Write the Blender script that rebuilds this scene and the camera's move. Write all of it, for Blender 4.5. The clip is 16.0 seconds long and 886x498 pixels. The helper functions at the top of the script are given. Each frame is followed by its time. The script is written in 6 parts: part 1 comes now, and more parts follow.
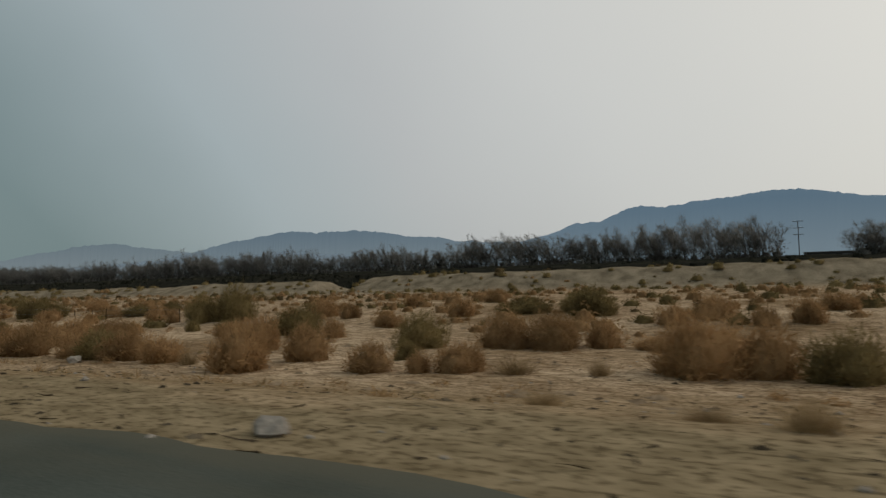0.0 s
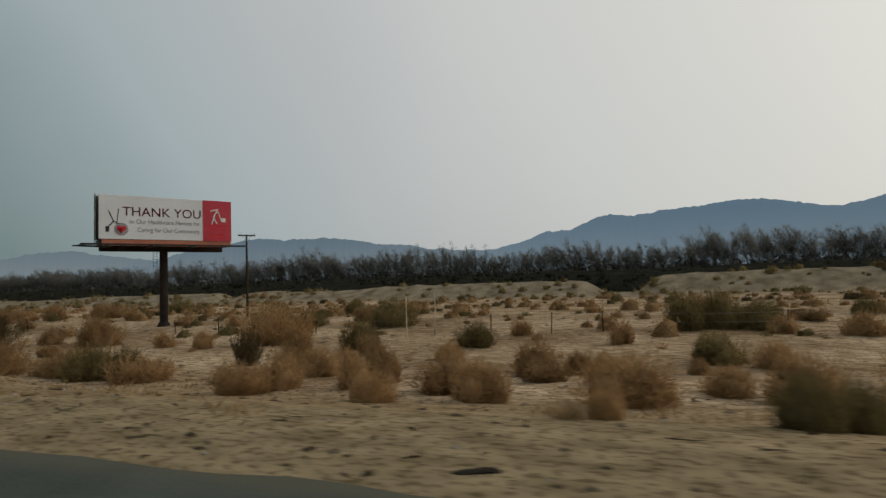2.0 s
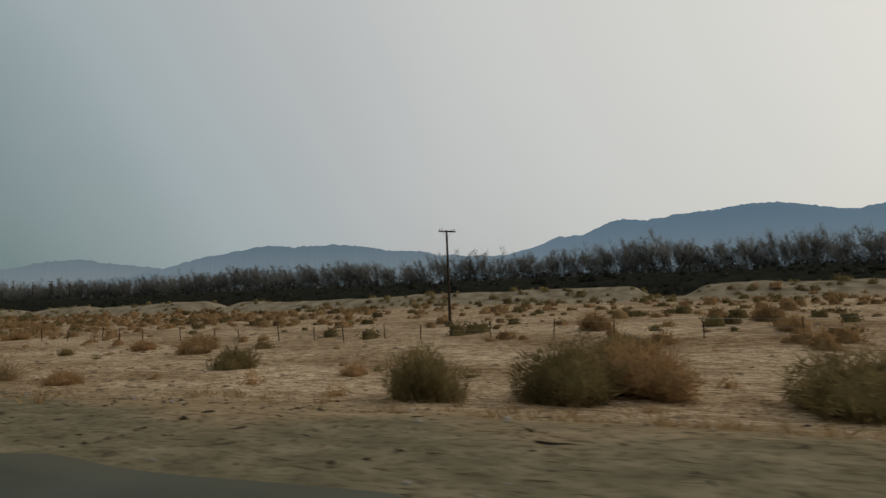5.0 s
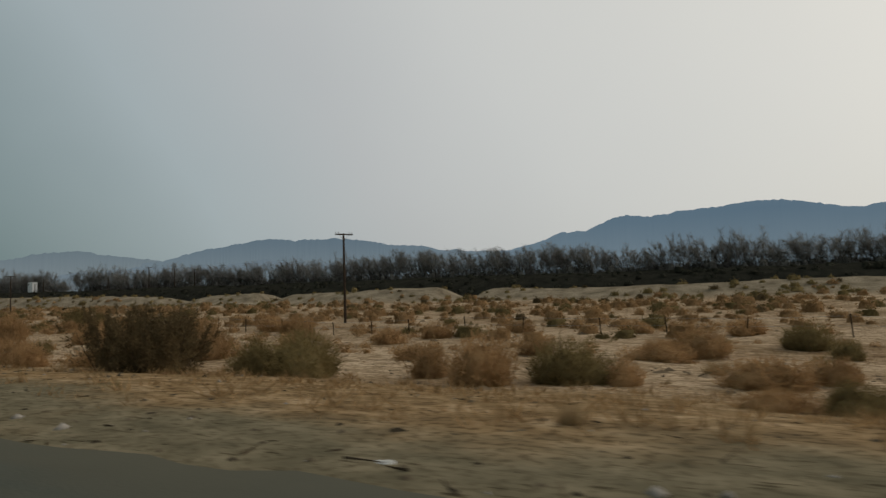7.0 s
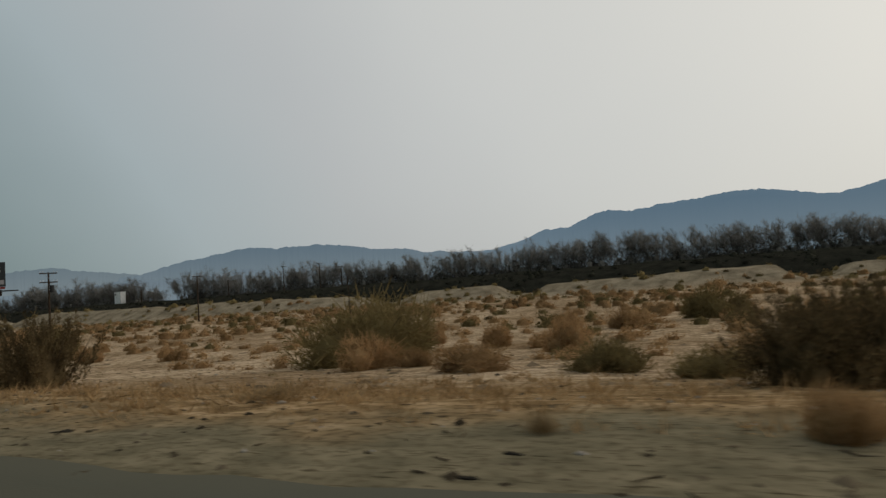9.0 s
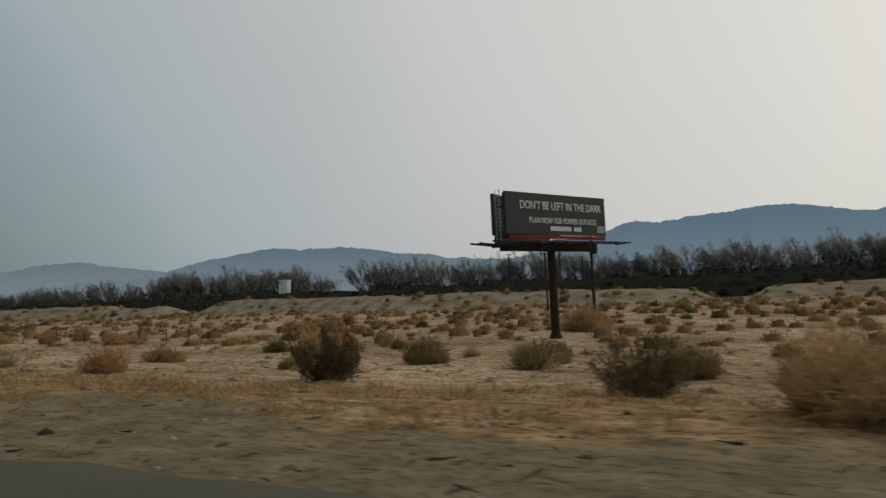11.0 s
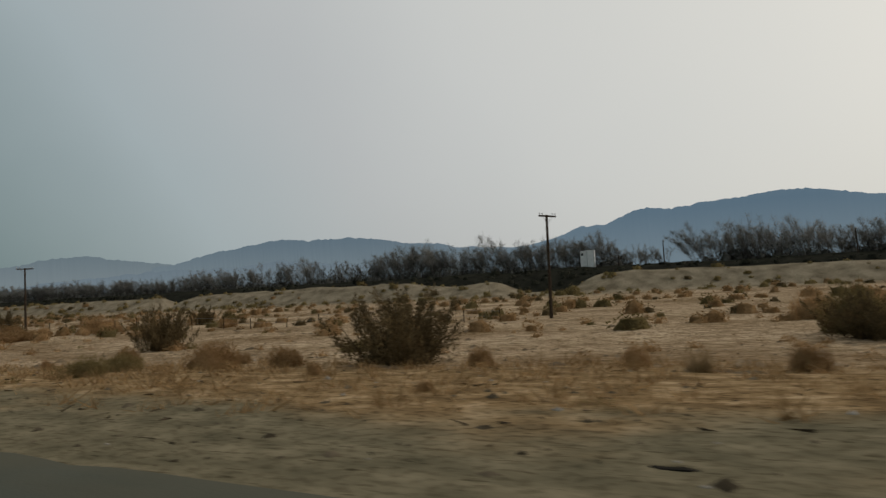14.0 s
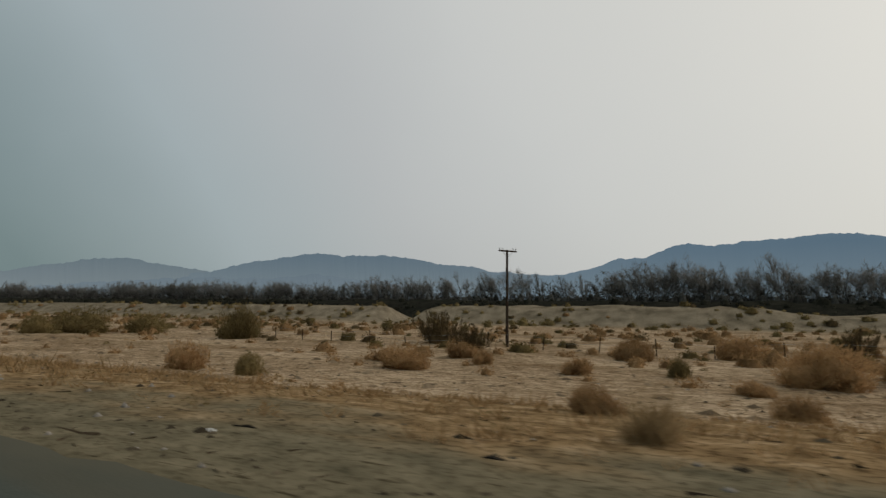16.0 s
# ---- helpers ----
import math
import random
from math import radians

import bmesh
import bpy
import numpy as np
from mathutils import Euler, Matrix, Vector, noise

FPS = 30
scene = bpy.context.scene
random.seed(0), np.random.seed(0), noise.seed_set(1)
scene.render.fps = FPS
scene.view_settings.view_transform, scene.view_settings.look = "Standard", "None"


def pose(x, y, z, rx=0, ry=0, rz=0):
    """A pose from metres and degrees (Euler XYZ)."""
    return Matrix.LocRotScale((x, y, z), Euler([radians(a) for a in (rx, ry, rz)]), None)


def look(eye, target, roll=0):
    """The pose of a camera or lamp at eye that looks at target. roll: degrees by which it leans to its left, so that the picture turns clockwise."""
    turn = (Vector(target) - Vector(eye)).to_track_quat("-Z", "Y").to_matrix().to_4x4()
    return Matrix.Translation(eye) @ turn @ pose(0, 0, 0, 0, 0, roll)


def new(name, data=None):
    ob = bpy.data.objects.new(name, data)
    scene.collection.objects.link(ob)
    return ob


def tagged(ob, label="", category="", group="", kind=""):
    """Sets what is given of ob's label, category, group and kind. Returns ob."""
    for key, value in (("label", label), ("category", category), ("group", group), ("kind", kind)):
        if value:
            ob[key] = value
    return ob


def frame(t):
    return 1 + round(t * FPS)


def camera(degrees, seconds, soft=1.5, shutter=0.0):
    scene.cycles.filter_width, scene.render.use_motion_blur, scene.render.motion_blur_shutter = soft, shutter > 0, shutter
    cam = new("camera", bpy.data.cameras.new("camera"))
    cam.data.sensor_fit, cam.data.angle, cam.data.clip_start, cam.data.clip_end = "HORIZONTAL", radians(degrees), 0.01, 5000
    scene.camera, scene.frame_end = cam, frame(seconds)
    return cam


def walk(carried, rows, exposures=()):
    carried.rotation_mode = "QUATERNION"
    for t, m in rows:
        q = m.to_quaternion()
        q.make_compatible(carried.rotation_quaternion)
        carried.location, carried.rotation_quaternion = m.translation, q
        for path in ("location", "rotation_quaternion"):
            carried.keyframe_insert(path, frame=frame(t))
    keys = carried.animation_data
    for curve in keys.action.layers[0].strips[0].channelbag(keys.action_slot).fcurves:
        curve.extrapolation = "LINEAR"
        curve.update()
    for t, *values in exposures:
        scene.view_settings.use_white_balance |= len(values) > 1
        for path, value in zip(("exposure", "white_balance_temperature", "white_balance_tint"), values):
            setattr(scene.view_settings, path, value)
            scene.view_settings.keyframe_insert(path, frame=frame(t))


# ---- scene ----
cam = camera(73.69, 16.0, soft=1.4, shutter=0.07)
PATH = [
    (0, -0.00, 0.00, 1.60, 92.58, 1.79, 25.86),
    (0.5, -18.41, 0.02, 1.60, 93.34, 2.14, 25.49),
    (1, -36.70, 0.09, 1.60, 93.65, 1.65, 24.77),
    (1.5, -54.87, 0.20, 1.60, 93.27, 1.85, 23.08),
    (2, -72.92, 0.35, 1.60, 93.27, 1.91, 22.26),
    (2.5, -90.84, 0.54, 1.60, 93.98, 2.27, 22.94),
    (3, -108.65, 0.77, 1.60, 94.46, 1.11, 23.15),
    (3.5, -126.33, 1.04, 1.60, 94.57, 1.72, 22.51),
    (4, -143.89, 1.35, 1.60, 94.82, 0.92, 23.07),
    (4.5, -161.37, 1.69, 1.60, 93.77, 1.34, 21.63),
    (4.7, -168.34, 1.84, 1.60, 93.94, 2.16, 22.26),
    (5.2, -185.75, 2.24, 1.60, 93.92, 2.36, 22.05),
    (5.7, -203.10, 2.68, 1.60, 93.91, 2.56, 21.83),
    (6.2, -220.41, 3.16, 1.60, 93.89, 2.76, 21.62),
    (6.8, -241.11, 3.78, 1.60, 93.88, 3.00, 21.36),
    (7, -248.00, 4.00, 1.60, 93.45, 1.83, 21.50),
    (7.5, -265.17, 4.58, 1.60, 93.49, 2.55, 20.99),
    (8, -282.30, 5.19, 1.60, 93.20, 3.47, 20.60),
    (8.5, -299.35, 5.83, 1.60, 93.74, 2.99, 20.50),
    (9, -316.30, 6.51, 1.60, 93.55, 4.25, 19.29),
    (9.5, -333.16, 7.22, 1.60, 94.23, 3.38, 21.02),
    (10, -349.92, 7.97, 1.60, 94.25, 0.92, 21.26),
    (10.2, -356.60, 8.28, 1.60, 94.55, 2.65, 20.67),
    (10.7, -373.22, 9.07, 1.60, 94.39, 2.51, 20.67),
    (11.2, -389.75, 9.89, 1.60, 94.22, 2.38, 20.66),
    (11.7, -406.18, 10.74, 1.60, 94.06, 2.24, 20.66),
    (12.3, -425.79, 11.80, 1.60, 93.86, 2.08, 20.66),
    (12.5, -432.33, 12.17, 1.60, 94.14, 1.24, 21.61),
    (13, -448.70, 13.11, 1.60, 93.45, 1.26, 20.55),
    (13.5, -465.10, 14.08, 1.60, 93.14, 3.25, 19.89),
    (14, -481.53, 15.10, 1.60, 93.34, 3.15, 20.47),
    (14.3, -491.41, 15.72, 1.60, 93.57, 2.75, 21.42),
    (14.4, -494.70, 15.94, 1.60, 93.31, 2.38, 20.82),
    (14.5, -497.99, 16.15, 1.60, 93.27, 1.69, 20.21),
    (14.6, -501.29, 16.36, 1.60, 93.30, 1.90, 20.98),
    (14.7, -504.59, 16.58, 1.60, 93.70, 2.42, 21.47),
    (15, -514.48, 17.24, 1.60, 93.02, 1.36, 21.05),
    (15.5, -531.01, 18.36, 1.60, 93.83, 0.93, 23.12),
    (16, -547.56, 19.53, 1.60, 95.62, -0.59, 22.76),
]
walk(cam, [(t, pose(x, y, z, rx, ry, rz)) for t, x, y, z, rx, ry, rz in PATH])


# ---------------------------------------------------------------- the road's line
BEND = 0.00013009          # the road bends gently towards the mountains


def line(u):
    """The road's line u metres along: x, y and the heading's turn."""
    a = BEND * u
    return -u * (1 - a * a / 6), u * a / 2 * (1 - a * a / 12), a


def place(u, v):
    """World x, y of the spot u metres along the road and v metres to its side."""
    x, y, a = line(u)
    return x + v * np.sin(a), y + v * np.cos(a)


def spot(u, v, z, turn=0.0):
    """A pose there: local x leads away from the road, y along it."""
    x, y = place(u, v)
    a = BEND * u
    m = Matrix(((math.sin(a), -math.cos(a), 0, x), (math.cos(a), math.sin(a), 0, y), (0, 0, 1, z), (0, 0, 0, 1)))
    return m @ pose(0, 0, 0, 0, 0, turn)


# ---------------------------------------------------------------- sky and sun
SUN_AZ, SUN_EL = -52.0, 34.0      # degrees from +y to the left, and up
world = bpy.data.worlds.new("hazy_sky")
scene.world = world
world.use_nodes = True
wn, wl = world.node_tree.nodes, world.node_tree.links
wn.clear()
w_out = wn.new("ShaderNodeOutputWorld")
w_bg = wn.new("ShaderNodeBackground")
w_sky = wn.new("ShaderNodeTexSky")
w_sky.sky_type = "NISHITA"
w_sky.sun_disc = False
w_sky.sun_elevation = radians(SUN_EL)
w_sky.sun_rotation = radians(-SUN_AZ)
w_sky.air_density, w_sky.dust_density, w_sky.ozone_density = 1.0, 7.0, 1.0
w_co = wn.new("ShaderNodeTexCoord")
w_dot = wn.new("ShaderNodeVectorMath")
w_dot.operation = "DOT_PRODUCT"
sd = Vector((-math.sin(radians(SUN_AZ)) * math.cos(radians(SUN_EL)), math.cos(radians(SUN_AZ)) * math.cos(radians(SUN_EL)), math.sin(radians(SUN_EL))))
w_dot.inputs[1].default_value = sd
w_ramp = wn.new("ShaderNodeValToRGB")
w_noise = wn.new("ShaderNodeTexNoise")
w_noise.inputs["Scale"].default_value = 2.2
w_noise.inputs["Detail"].default_value = 4
w_add = wn.new("ShaderNodeMath")
w_add.operation = "MULTIPLY_ADD"
w_add.inputs[1].default_value = 0.07
er = w_ramp.color_ramp
er.elements[0].position, er.elements[0].color = 0.38, (0.185, 0.250, 0.255, 1)
er.elements[1].position, er.elements[1].color = 0.92, (0.72, 0.71, 0.655, 1)
for at, col in ((0.50, (0.375, 0.435, 0.450, 1)), (0.62, (0.485, 0.505, 0.505, 1)), (0.74, (0.595, 0.605, 0.585, 1))):
    er.elements.new(at).color = col
w_mix = wn.new("ShaderNodeMixRGB")
w_mix.inputs[0].default_value = 0.90          # thick haze over the clear sky
w_gain = wn.new("ShaderNodeMixRGB")
w_gain.blend_type = "MULTIPLY"
w_gain.inputs[0].default_value = 1.0
w_gain.inputs[2].default_value = (0.09, 0.09, 0.09, 1)
wl.new(w_co.outputs["Generated"], w_dot.inputs[0])
wl.new(w_co.outputs["Generated"], w_noise.inputs["Vector"])
wl.new(w_noise.outputs[0], w_add.inputs[0])
w_half = wn.new("ShaderNodeMath")
w_half.operation = "MULTIPLY_ADD"
w_half.inputs[1].default_value, w_half.inputs[2].default_value = 0.5, 0.465
wl.new(w_dot.outputs["Value"], w_half.inputs[0])
wl.new(w_half.outputs[0], w_add.inputs[2])
wl.new(w_add.outputs[0], w_ramp.inputs[0])
wl.new(w_sky.outputs[0], w_gain.inputs[1])
wl.new(w_gain.outputs[0], w_mix.inputs[1])
wl.new(w_ramp.outputs[0], w_mix.inputs[2])
wl.new(w_mix.outputs[0], w_bg.inputs["Color"])
w_bg.inputs["Strength"].default_value = 1.0
wl.new(w_bg.outputs[0], w_out.inputs["Surface"])

sun_data = bpy.data.lights.new("sun", "SUN")
sun_data.energy, sun_data.angle, sun_data.color = 0.6, radians(14), (1.0, 0.93, 0.82)
sun = new("sun", sun_data)
sun.matrix_world = look(sd * 300, (0, 0, 0))


# ---------------------------------------------------------------- materials
def material(name, dark, light, scale=3.0, fine=40.0, rough=0.9, bump=0.3, metal=0.0, vary=0.0, coord="Object", island=0.0, gloss=0.0, thin=0.0):
    """Two tones mixed by a coarse and a fine noise, with relief; vary: a tone of its own for each object; island: for each loose piece."""
    m = bpy.data.materials.new(name)
    m.use_nodes = True
    n, l = m.node_tree.nodes, m.node_tree.links
    b = n["Principled BSDF"]
    b.inputs["Roughness"].default_value = rough
    b.inputs["Metallic"].default_value = metal
    b.inputs["Specular IOR Level"].default_value = gloss
    co = n.new("ShaderNodeTexCoord")
    big, small = n.new("ShaderNodeTexNoise"), n.new("ShaderNodeTexNoise")
    for t, s, d in ((big, scale, 5), (small, fine, 3)):
        t.inputs["Scale"].default_value = s
        t.inputs["Detail"].default_value = d
        l.new(co.outputs[coord], t.inputs["Vector"])
    mid = n.new("ShaderNodeMath")
    mid.operation = "MULTIPLY_ADD"
    mid.inputs[1].default_value = 0.45
    half = n.new("ShaderNodeMath")
    half.operation = "MULTIPLY"
    half.inputs[1].default_value = 0.55
    l.new(big.outputs[0], half.inputs[0])
    l.new(small.outputs[0], mid.inputs[0])
    l.new(half.outputs[0], mid.inputs[2])
    ramp = n.new("ShaderNodeValToRGB")
    ramp.color_ramp.elements[0].position, ramp.color_ramp.elements[0].color = 0.36, (*dark, 1)
    ramp.color_ramp.elements[1].position, ramp.color_ramp.elements[1].color = 0.64, (*light, 1)
    l.new(mid.outputs[0], ramp.inputs[0])
    colour = ramp.outputs[0]
    for amount, kind in ((vary, "object"), (island, "island")):
        if not amount:
            continue
        hsv = n.new("ShaderNodeHueSaturation")
        if kind == "object":
            src = n.new("ShaderNodeObjectInfo").outputs["Random"]
        else:
            src = n.new("ShaderNodeNewGeometry").outputs["Random Per Island"]
        rng = n.new("ShaderNodeMapRange")
        rng.inputs["To Min"].default_value, rng.inputs["To Max"].default_value = 1 - amount, 1 + amount
        l.new(src, rng.inputs["Value"])
        l.new(rng.outputs[0], hsv.inputs["Value"])
        l.new(colour, hsv.inputs["Color"])
        colour = hsv.outputs[0]
    l.new(colour, b.inputs["Base Color"])
    if thin:
        # light passes through thin dry leaves and twigs
        tr, both = n.new("ShaderNodeBsdfTranslucent"), n.new("ShaderNodeMixShader")
        both.inputs[0].default_value = thin
        l.new(colour, tr.inputs["Color"])
        l.new(b.outputs[0], both.inputs[1])
        l.new(tr.outputs[0], both.inputs[2])
        l.new(both.outputs[0], n["Material Output"].inputs["Surface"])
    if bump:
        bp = n.new("ShaderNodeBump")
        bp.inputs["Strength"].default_value = bump
        bp.inputs["Distance"].default_value = 0.03
        l.new(mid.outputs[0], bp.inputs["Height"])
        l.new(bp.outputs[0], b.inputs["Normal"])
    return m


def ground_material():
    """Desert sand in road metres: a worn shoulder beside the asphalt, straw litter, then pale sand with gravel and dark crust."""
    m = bpy.data.materials.new("desert_sand")
    m.use_nodes = True
    n, l = m.node_tree.nodes, m.node_tree.links
    b = n["Principled BSDF"]
    b.inputs["Roughness"].default_value = 0.95
    b.inputs["Specular IOR Level"].default_value = 0.0
    uv = n.new("ShaderNodeUVMap")
    uv.uv_map = "road_metres"
    sep = n.new("ShaderNodeSeparateXYZ")
    l.new(uv.outputs[0], sep.inputs[0])

    def noise(scale, stretch=(1, 1, 1), detail=4.0):
        mp = n.new("ShaderNodeMapping")
        mp.inputs["Scale"].default_value = stretch
        t = n.new("ShaderNodeTexNoise")
        t.inputs["Scale"].default_value, t.inputs["Detail"].default_value = scale, detail
        l.new(uv.outputs[0], mp.inputs["Vector"])
        l.new(mp.outputs[0], t.inputs["Vector"])
        return t.outputs[0]

    def ramp(src, *stops):
        r = n.new("ShaderNodeValToRGB")
        for i, (pos, col) in enumerate(stops):
            el = r.color_ramp.elements[i] if i < 2 else r.color_ramp.elements.new(pos)
            el.position, el.color = pos, (*col, 1)
        l.new(src, r.inputs[0])
        return r.outputs[0]

    def mix(fac, a, c, kind="MIX"):
        x = n.new("ShaderNodeMixRGB")
        x.blend_type = kind
        for i, s in enumerate((fac, a, c)):
            if isinstance(s, float):
                x.inputs[i].default_value = s
            else:
                l.new(s, x.inputs[i])
        return x.outputs[0]

    def maths(op, a, c):
        x = n.new("ShaderNodeMath")
        x.operation = op
        for i, s in enumerate((a, c)):
            if isinstance(s, float):
                x.inputs[i].default_value = s
            else:
                l.new(s, x.inputs[i])
        return x.outputs[0]

    plain = ramp(noise(0.09, (1, 1.6, 1)), (0.34, (0.300, 0.210, 0.126)), (0.64, (0.560, 0.430, 0.292)))
    crust = ramp(noise(1.1, (1, 1.3, 1), 9.0), (0.38, (0.55, 0.52, 0.48)), (0.60, (1.0, 1.0, 1.0)))
    gravel = ramp(noise(6.5, (1, 1.3, 1), 4.0), (0.37, (0.36, 0.34, 0.31)), (0.50, (1.0, 1.0, 1.0)))
    sand = mix(1.0, mix(0.8, plain, crust, "MULTIPLY"), gravel, "MULTIPLY")
    patches = ramp(noise(2.6, (0.55, 1.5, 1), 6.0), (0.40, (0.50, 0.44, 0.38)), (0.50, (1.0, 1.0, 1.0)))
    sand = mix(0.75, sand, patches, "MULTIPLY")
    berm = mix(0.7, ramp(noise(0.35, (1, 1, 1), 6.0), (0.34, (0.152, 0.124, 0.085)), (0.62, (0.285, 0.236, 0.167))), gravel, "MULTIPLY")
    heap = n.new("ShaderNodeMapRange")
    heap.inputs["From Min"].default_value, heap.inputs["From Max"].default_value = 96, 110
    l.new(sep.outputs["Y"], heap.inputs["Value"])
    sand = mix(heap.outputs[0], sand, berm)
    worn = ramp(noise(1.8, (0.8, 1.2, 1), 9.0), (0.30, (0.112, 0.097, 0.062)), (0.50, (0.154, 0.130, 0.083)), (0.70, (0.212, 0.177, 0.115)))
    dashes = ramp(noise(4.6, (0.5, 2.4, 1), 7.0), (0.33, (0.40, 0.38, 0.35)), (0.39, (1.0, 1.0, 1.0)))
    worn = mix(0.85, mix(0.45, worn, gravel, "MULTIPLY"), dashes, "MULTIPLY")
    bare = mix(0.8, ramp(noise(1.6, (0.8, 1.2, 1), 9.0), (0.36, (0.178, 0.133, 0.075)), (0.62, (0.313, 0.241, 0.146))), gravel, "MULTIPLY")
    swept = n.new("ShaderNodeMapRange")
    swept.inputs["From Min"].default_value, swept.inputs["From Max"].default_value = 95, 150
    swept.inputs["To Min"].default_value, swept.inputs["To Max"].default_value = 0.75, 0.0
    l.new(sep.outputs["X"], swept.inputs["Value"])
    worn = mix(swept.outputs[0], worn, bare)
    straw = ramp(noise(1.6, (0.8, 1.2, 1), 9.0), (0.36, (0.150, 0.098, 0.050)), (0.52, (0.268, 0.178, 0.092)), (0.68, (0.400, 0.285, 0.168)))
    straw = mix(0.8, straw, gravel, "MULTIPLY")
    edge = maths("ADD", sep.outputs["Y"], maths("MULTIPLY", maths("SUBTRACT", noise(0.35, (0.6, 1, 1), 5.0), 0.5), 8.0))
    step1, step2 = n.new("ShaderNodeMapRange"), n.new("ShaderNodeMapRange")
    for s, lo, hi in ((step1, 5.6, 8.0), (step2, 12.0, 17.5)):
        s.interpolation_type = "SMOOTHSTEP"
        s.inputs["From Min"].default_value, s.inputs["From Max"].default_value = lo, hi
        l.new(edge, s.inputs["Value"])
    ahead = n.new("ShaderNodeMapRange")
    ahead.inputs["From Min"].default_value, ahead.inputs["From Max"].default_value = 180, 260
    ahead.inputs["To Min"].default_value = 0.25
    l.new(sep.outputs["X"], ahead.inputs["Value"])
    dirt = mix(0.5, sand, worn)
    colour = mix(step2.outputs[0], mix(step1.outputs[0], worn, mix(ahead.outputs[0], dirt, straw)), sand)
    l.new(colour, b.inputs["Base Color"])
    bp = n.new("ShaderNodeBump")
    bp.inputs["Strength"].default_value, bp.inputs["Distance"].default_value = 0.5, 0.035
    l.new(maths("ADD", noise(3.0, (0.7, 1.3, 1), 8.0), noise(14.0)), bp.inputs["Height"])
    l.new(bp.outputs[0], b.inputs["Normal"])
    return m


def painted_haze_material(name, foot, crest, top):
    """Far mountains, a backdrop whose airlight is painted as glow, strongest at the foot."""
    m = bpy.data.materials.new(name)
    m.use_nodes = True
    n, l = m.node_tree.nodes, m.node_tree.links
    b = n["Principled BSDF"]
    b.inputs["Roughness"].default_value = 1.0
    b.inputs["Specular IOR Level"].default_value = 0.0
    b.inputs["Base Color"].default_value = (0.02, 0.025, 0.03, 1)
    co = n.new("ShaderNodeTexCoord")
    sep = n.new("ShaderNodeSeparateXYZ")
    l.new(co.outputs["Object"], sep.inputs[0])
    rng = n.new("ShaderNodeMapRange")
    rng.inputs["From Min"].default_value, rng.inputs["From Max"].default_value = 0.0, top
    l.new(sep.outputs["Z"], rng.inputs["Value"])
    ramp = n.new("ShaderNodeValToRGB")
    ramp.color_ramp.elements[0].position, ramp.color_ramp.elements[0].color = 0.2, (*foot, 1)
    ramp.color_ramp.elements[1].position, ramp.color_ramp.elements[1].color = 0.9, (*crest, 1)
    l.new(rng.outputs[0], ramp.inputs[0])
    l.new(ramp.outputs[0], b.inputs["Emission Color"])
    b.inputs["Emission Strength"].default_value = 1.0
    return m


M_SAND = ground_material()


def asphalt_material():
    """Worn asphalt that the desert's dust creeps over from the edge."""
    m = material("worn_asphalt", (0.044, 0.054, 0.047), (0.086, 0.097, 0.085), 0.6, 30, 0.9, 0.4)
    n, l = m.node_tree.nodes, m.node_tree.links
    b = n["Principled BSDF"]
    old = b.inputs["Base Color"].links[0].from_socket
    uv = n.new("ShaderNodeUVMap")
    uv.uv_map = "road_metres"
    sep = n.new("ShaderNodeSeparateXYZ")
    mp = n.new("ShaderNodeMapping")
    mp.inputs["Scale"].default_value = (0.35, 1.6, 1)
    no = n.new("ShaderNodeTexNoise")
    no.inputs["Scale"].default_value, no.inputs["Detail"].default_value = 0.8, 6
    l.new(uv.outputs[0], sep.inputs[0])
    l.new(uv.outputs[0], mp.inputs["Vector"])
    l.new(mp.outputs[0], no.inputs["Vector"])
    add = n.new("ShaderNodeMath")
    add.operation = "MULTIPLY_ADD"
    add.inputs[1].default_value = 3.2
    l.new(no.outputs[0], add.inputs[0])
    l.new(sep.outputs["Y"], add.inputs[2])
    # beyond the first stretch the sand lies farther over the asphalt
    drift, both = n.new("ShaderNodeMapRange"), n.new("ShaderNodeMath")
    drift.interpolation_type = "SMOOTHSTEP"
    drift.inputs["From Min"].default_value, drift.inputs["From Max"].default_value = 185, 245
    drift.inputs["To Max"].default_value = 0.75
    both.operation = "ADD"
    l.new(sep.outputs["X"], drift.inputs["Value"])
    l.new(drift.outputs[0], both.inputs[0])
    l.new(add.outputs[0], both.inputs[1])
    rng = n.new("ShaderNodeMapRange")
    rng.interpolation_type = "SMOOTHSTEP"
    rng.inputs["From Min"].default_value, rng.inputs["From Max"].default_value = 4.3, 6.4
    rng.inputs["To Max"].default_value = 0.92
    l.new(both.outputs[0], rng.inputs["Value"])
    mix = n.new("ShaderNodeMixRGB")
    mix.inputs[2].default_value = (0.094, 0.090, 0.068, 1)
    l.new(rng.outputs[0], mix.inputs[0])
    l.new(old, mix.inputs[1])
    l.new(mix.outputs[0], b.inputs["Base Color"])
    return m


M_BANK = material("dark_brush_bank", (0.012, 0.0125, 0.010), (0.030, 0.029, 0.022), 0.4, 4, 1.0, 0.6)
M_ASPHALT = asphalt_material()
# the ranges glow by themselves: haze colours for foot, then crest
M_RIDGE_R = painted_haze_material("mountain_haze_near", (0.140, 0.188, 0.222), (0.088, 0.138, 0.184), 500)
M_RIDGE_F = painted_haze_material("foothill_haze", (0.145, 0.185, 0.212), (0.108, 0.146, 0.178), 300)
M_RIDGE_C = painted_haze_material("mountain_haze_middle", (0.155, 0.195, 0.217), (0.100, 0.142, 0.176), 400)
M_RIDGE_L = painted_haze_material("mountain_haze_far", (0.170, 0.205, 0.220), (0.122, 0.160, 0.182), 320)
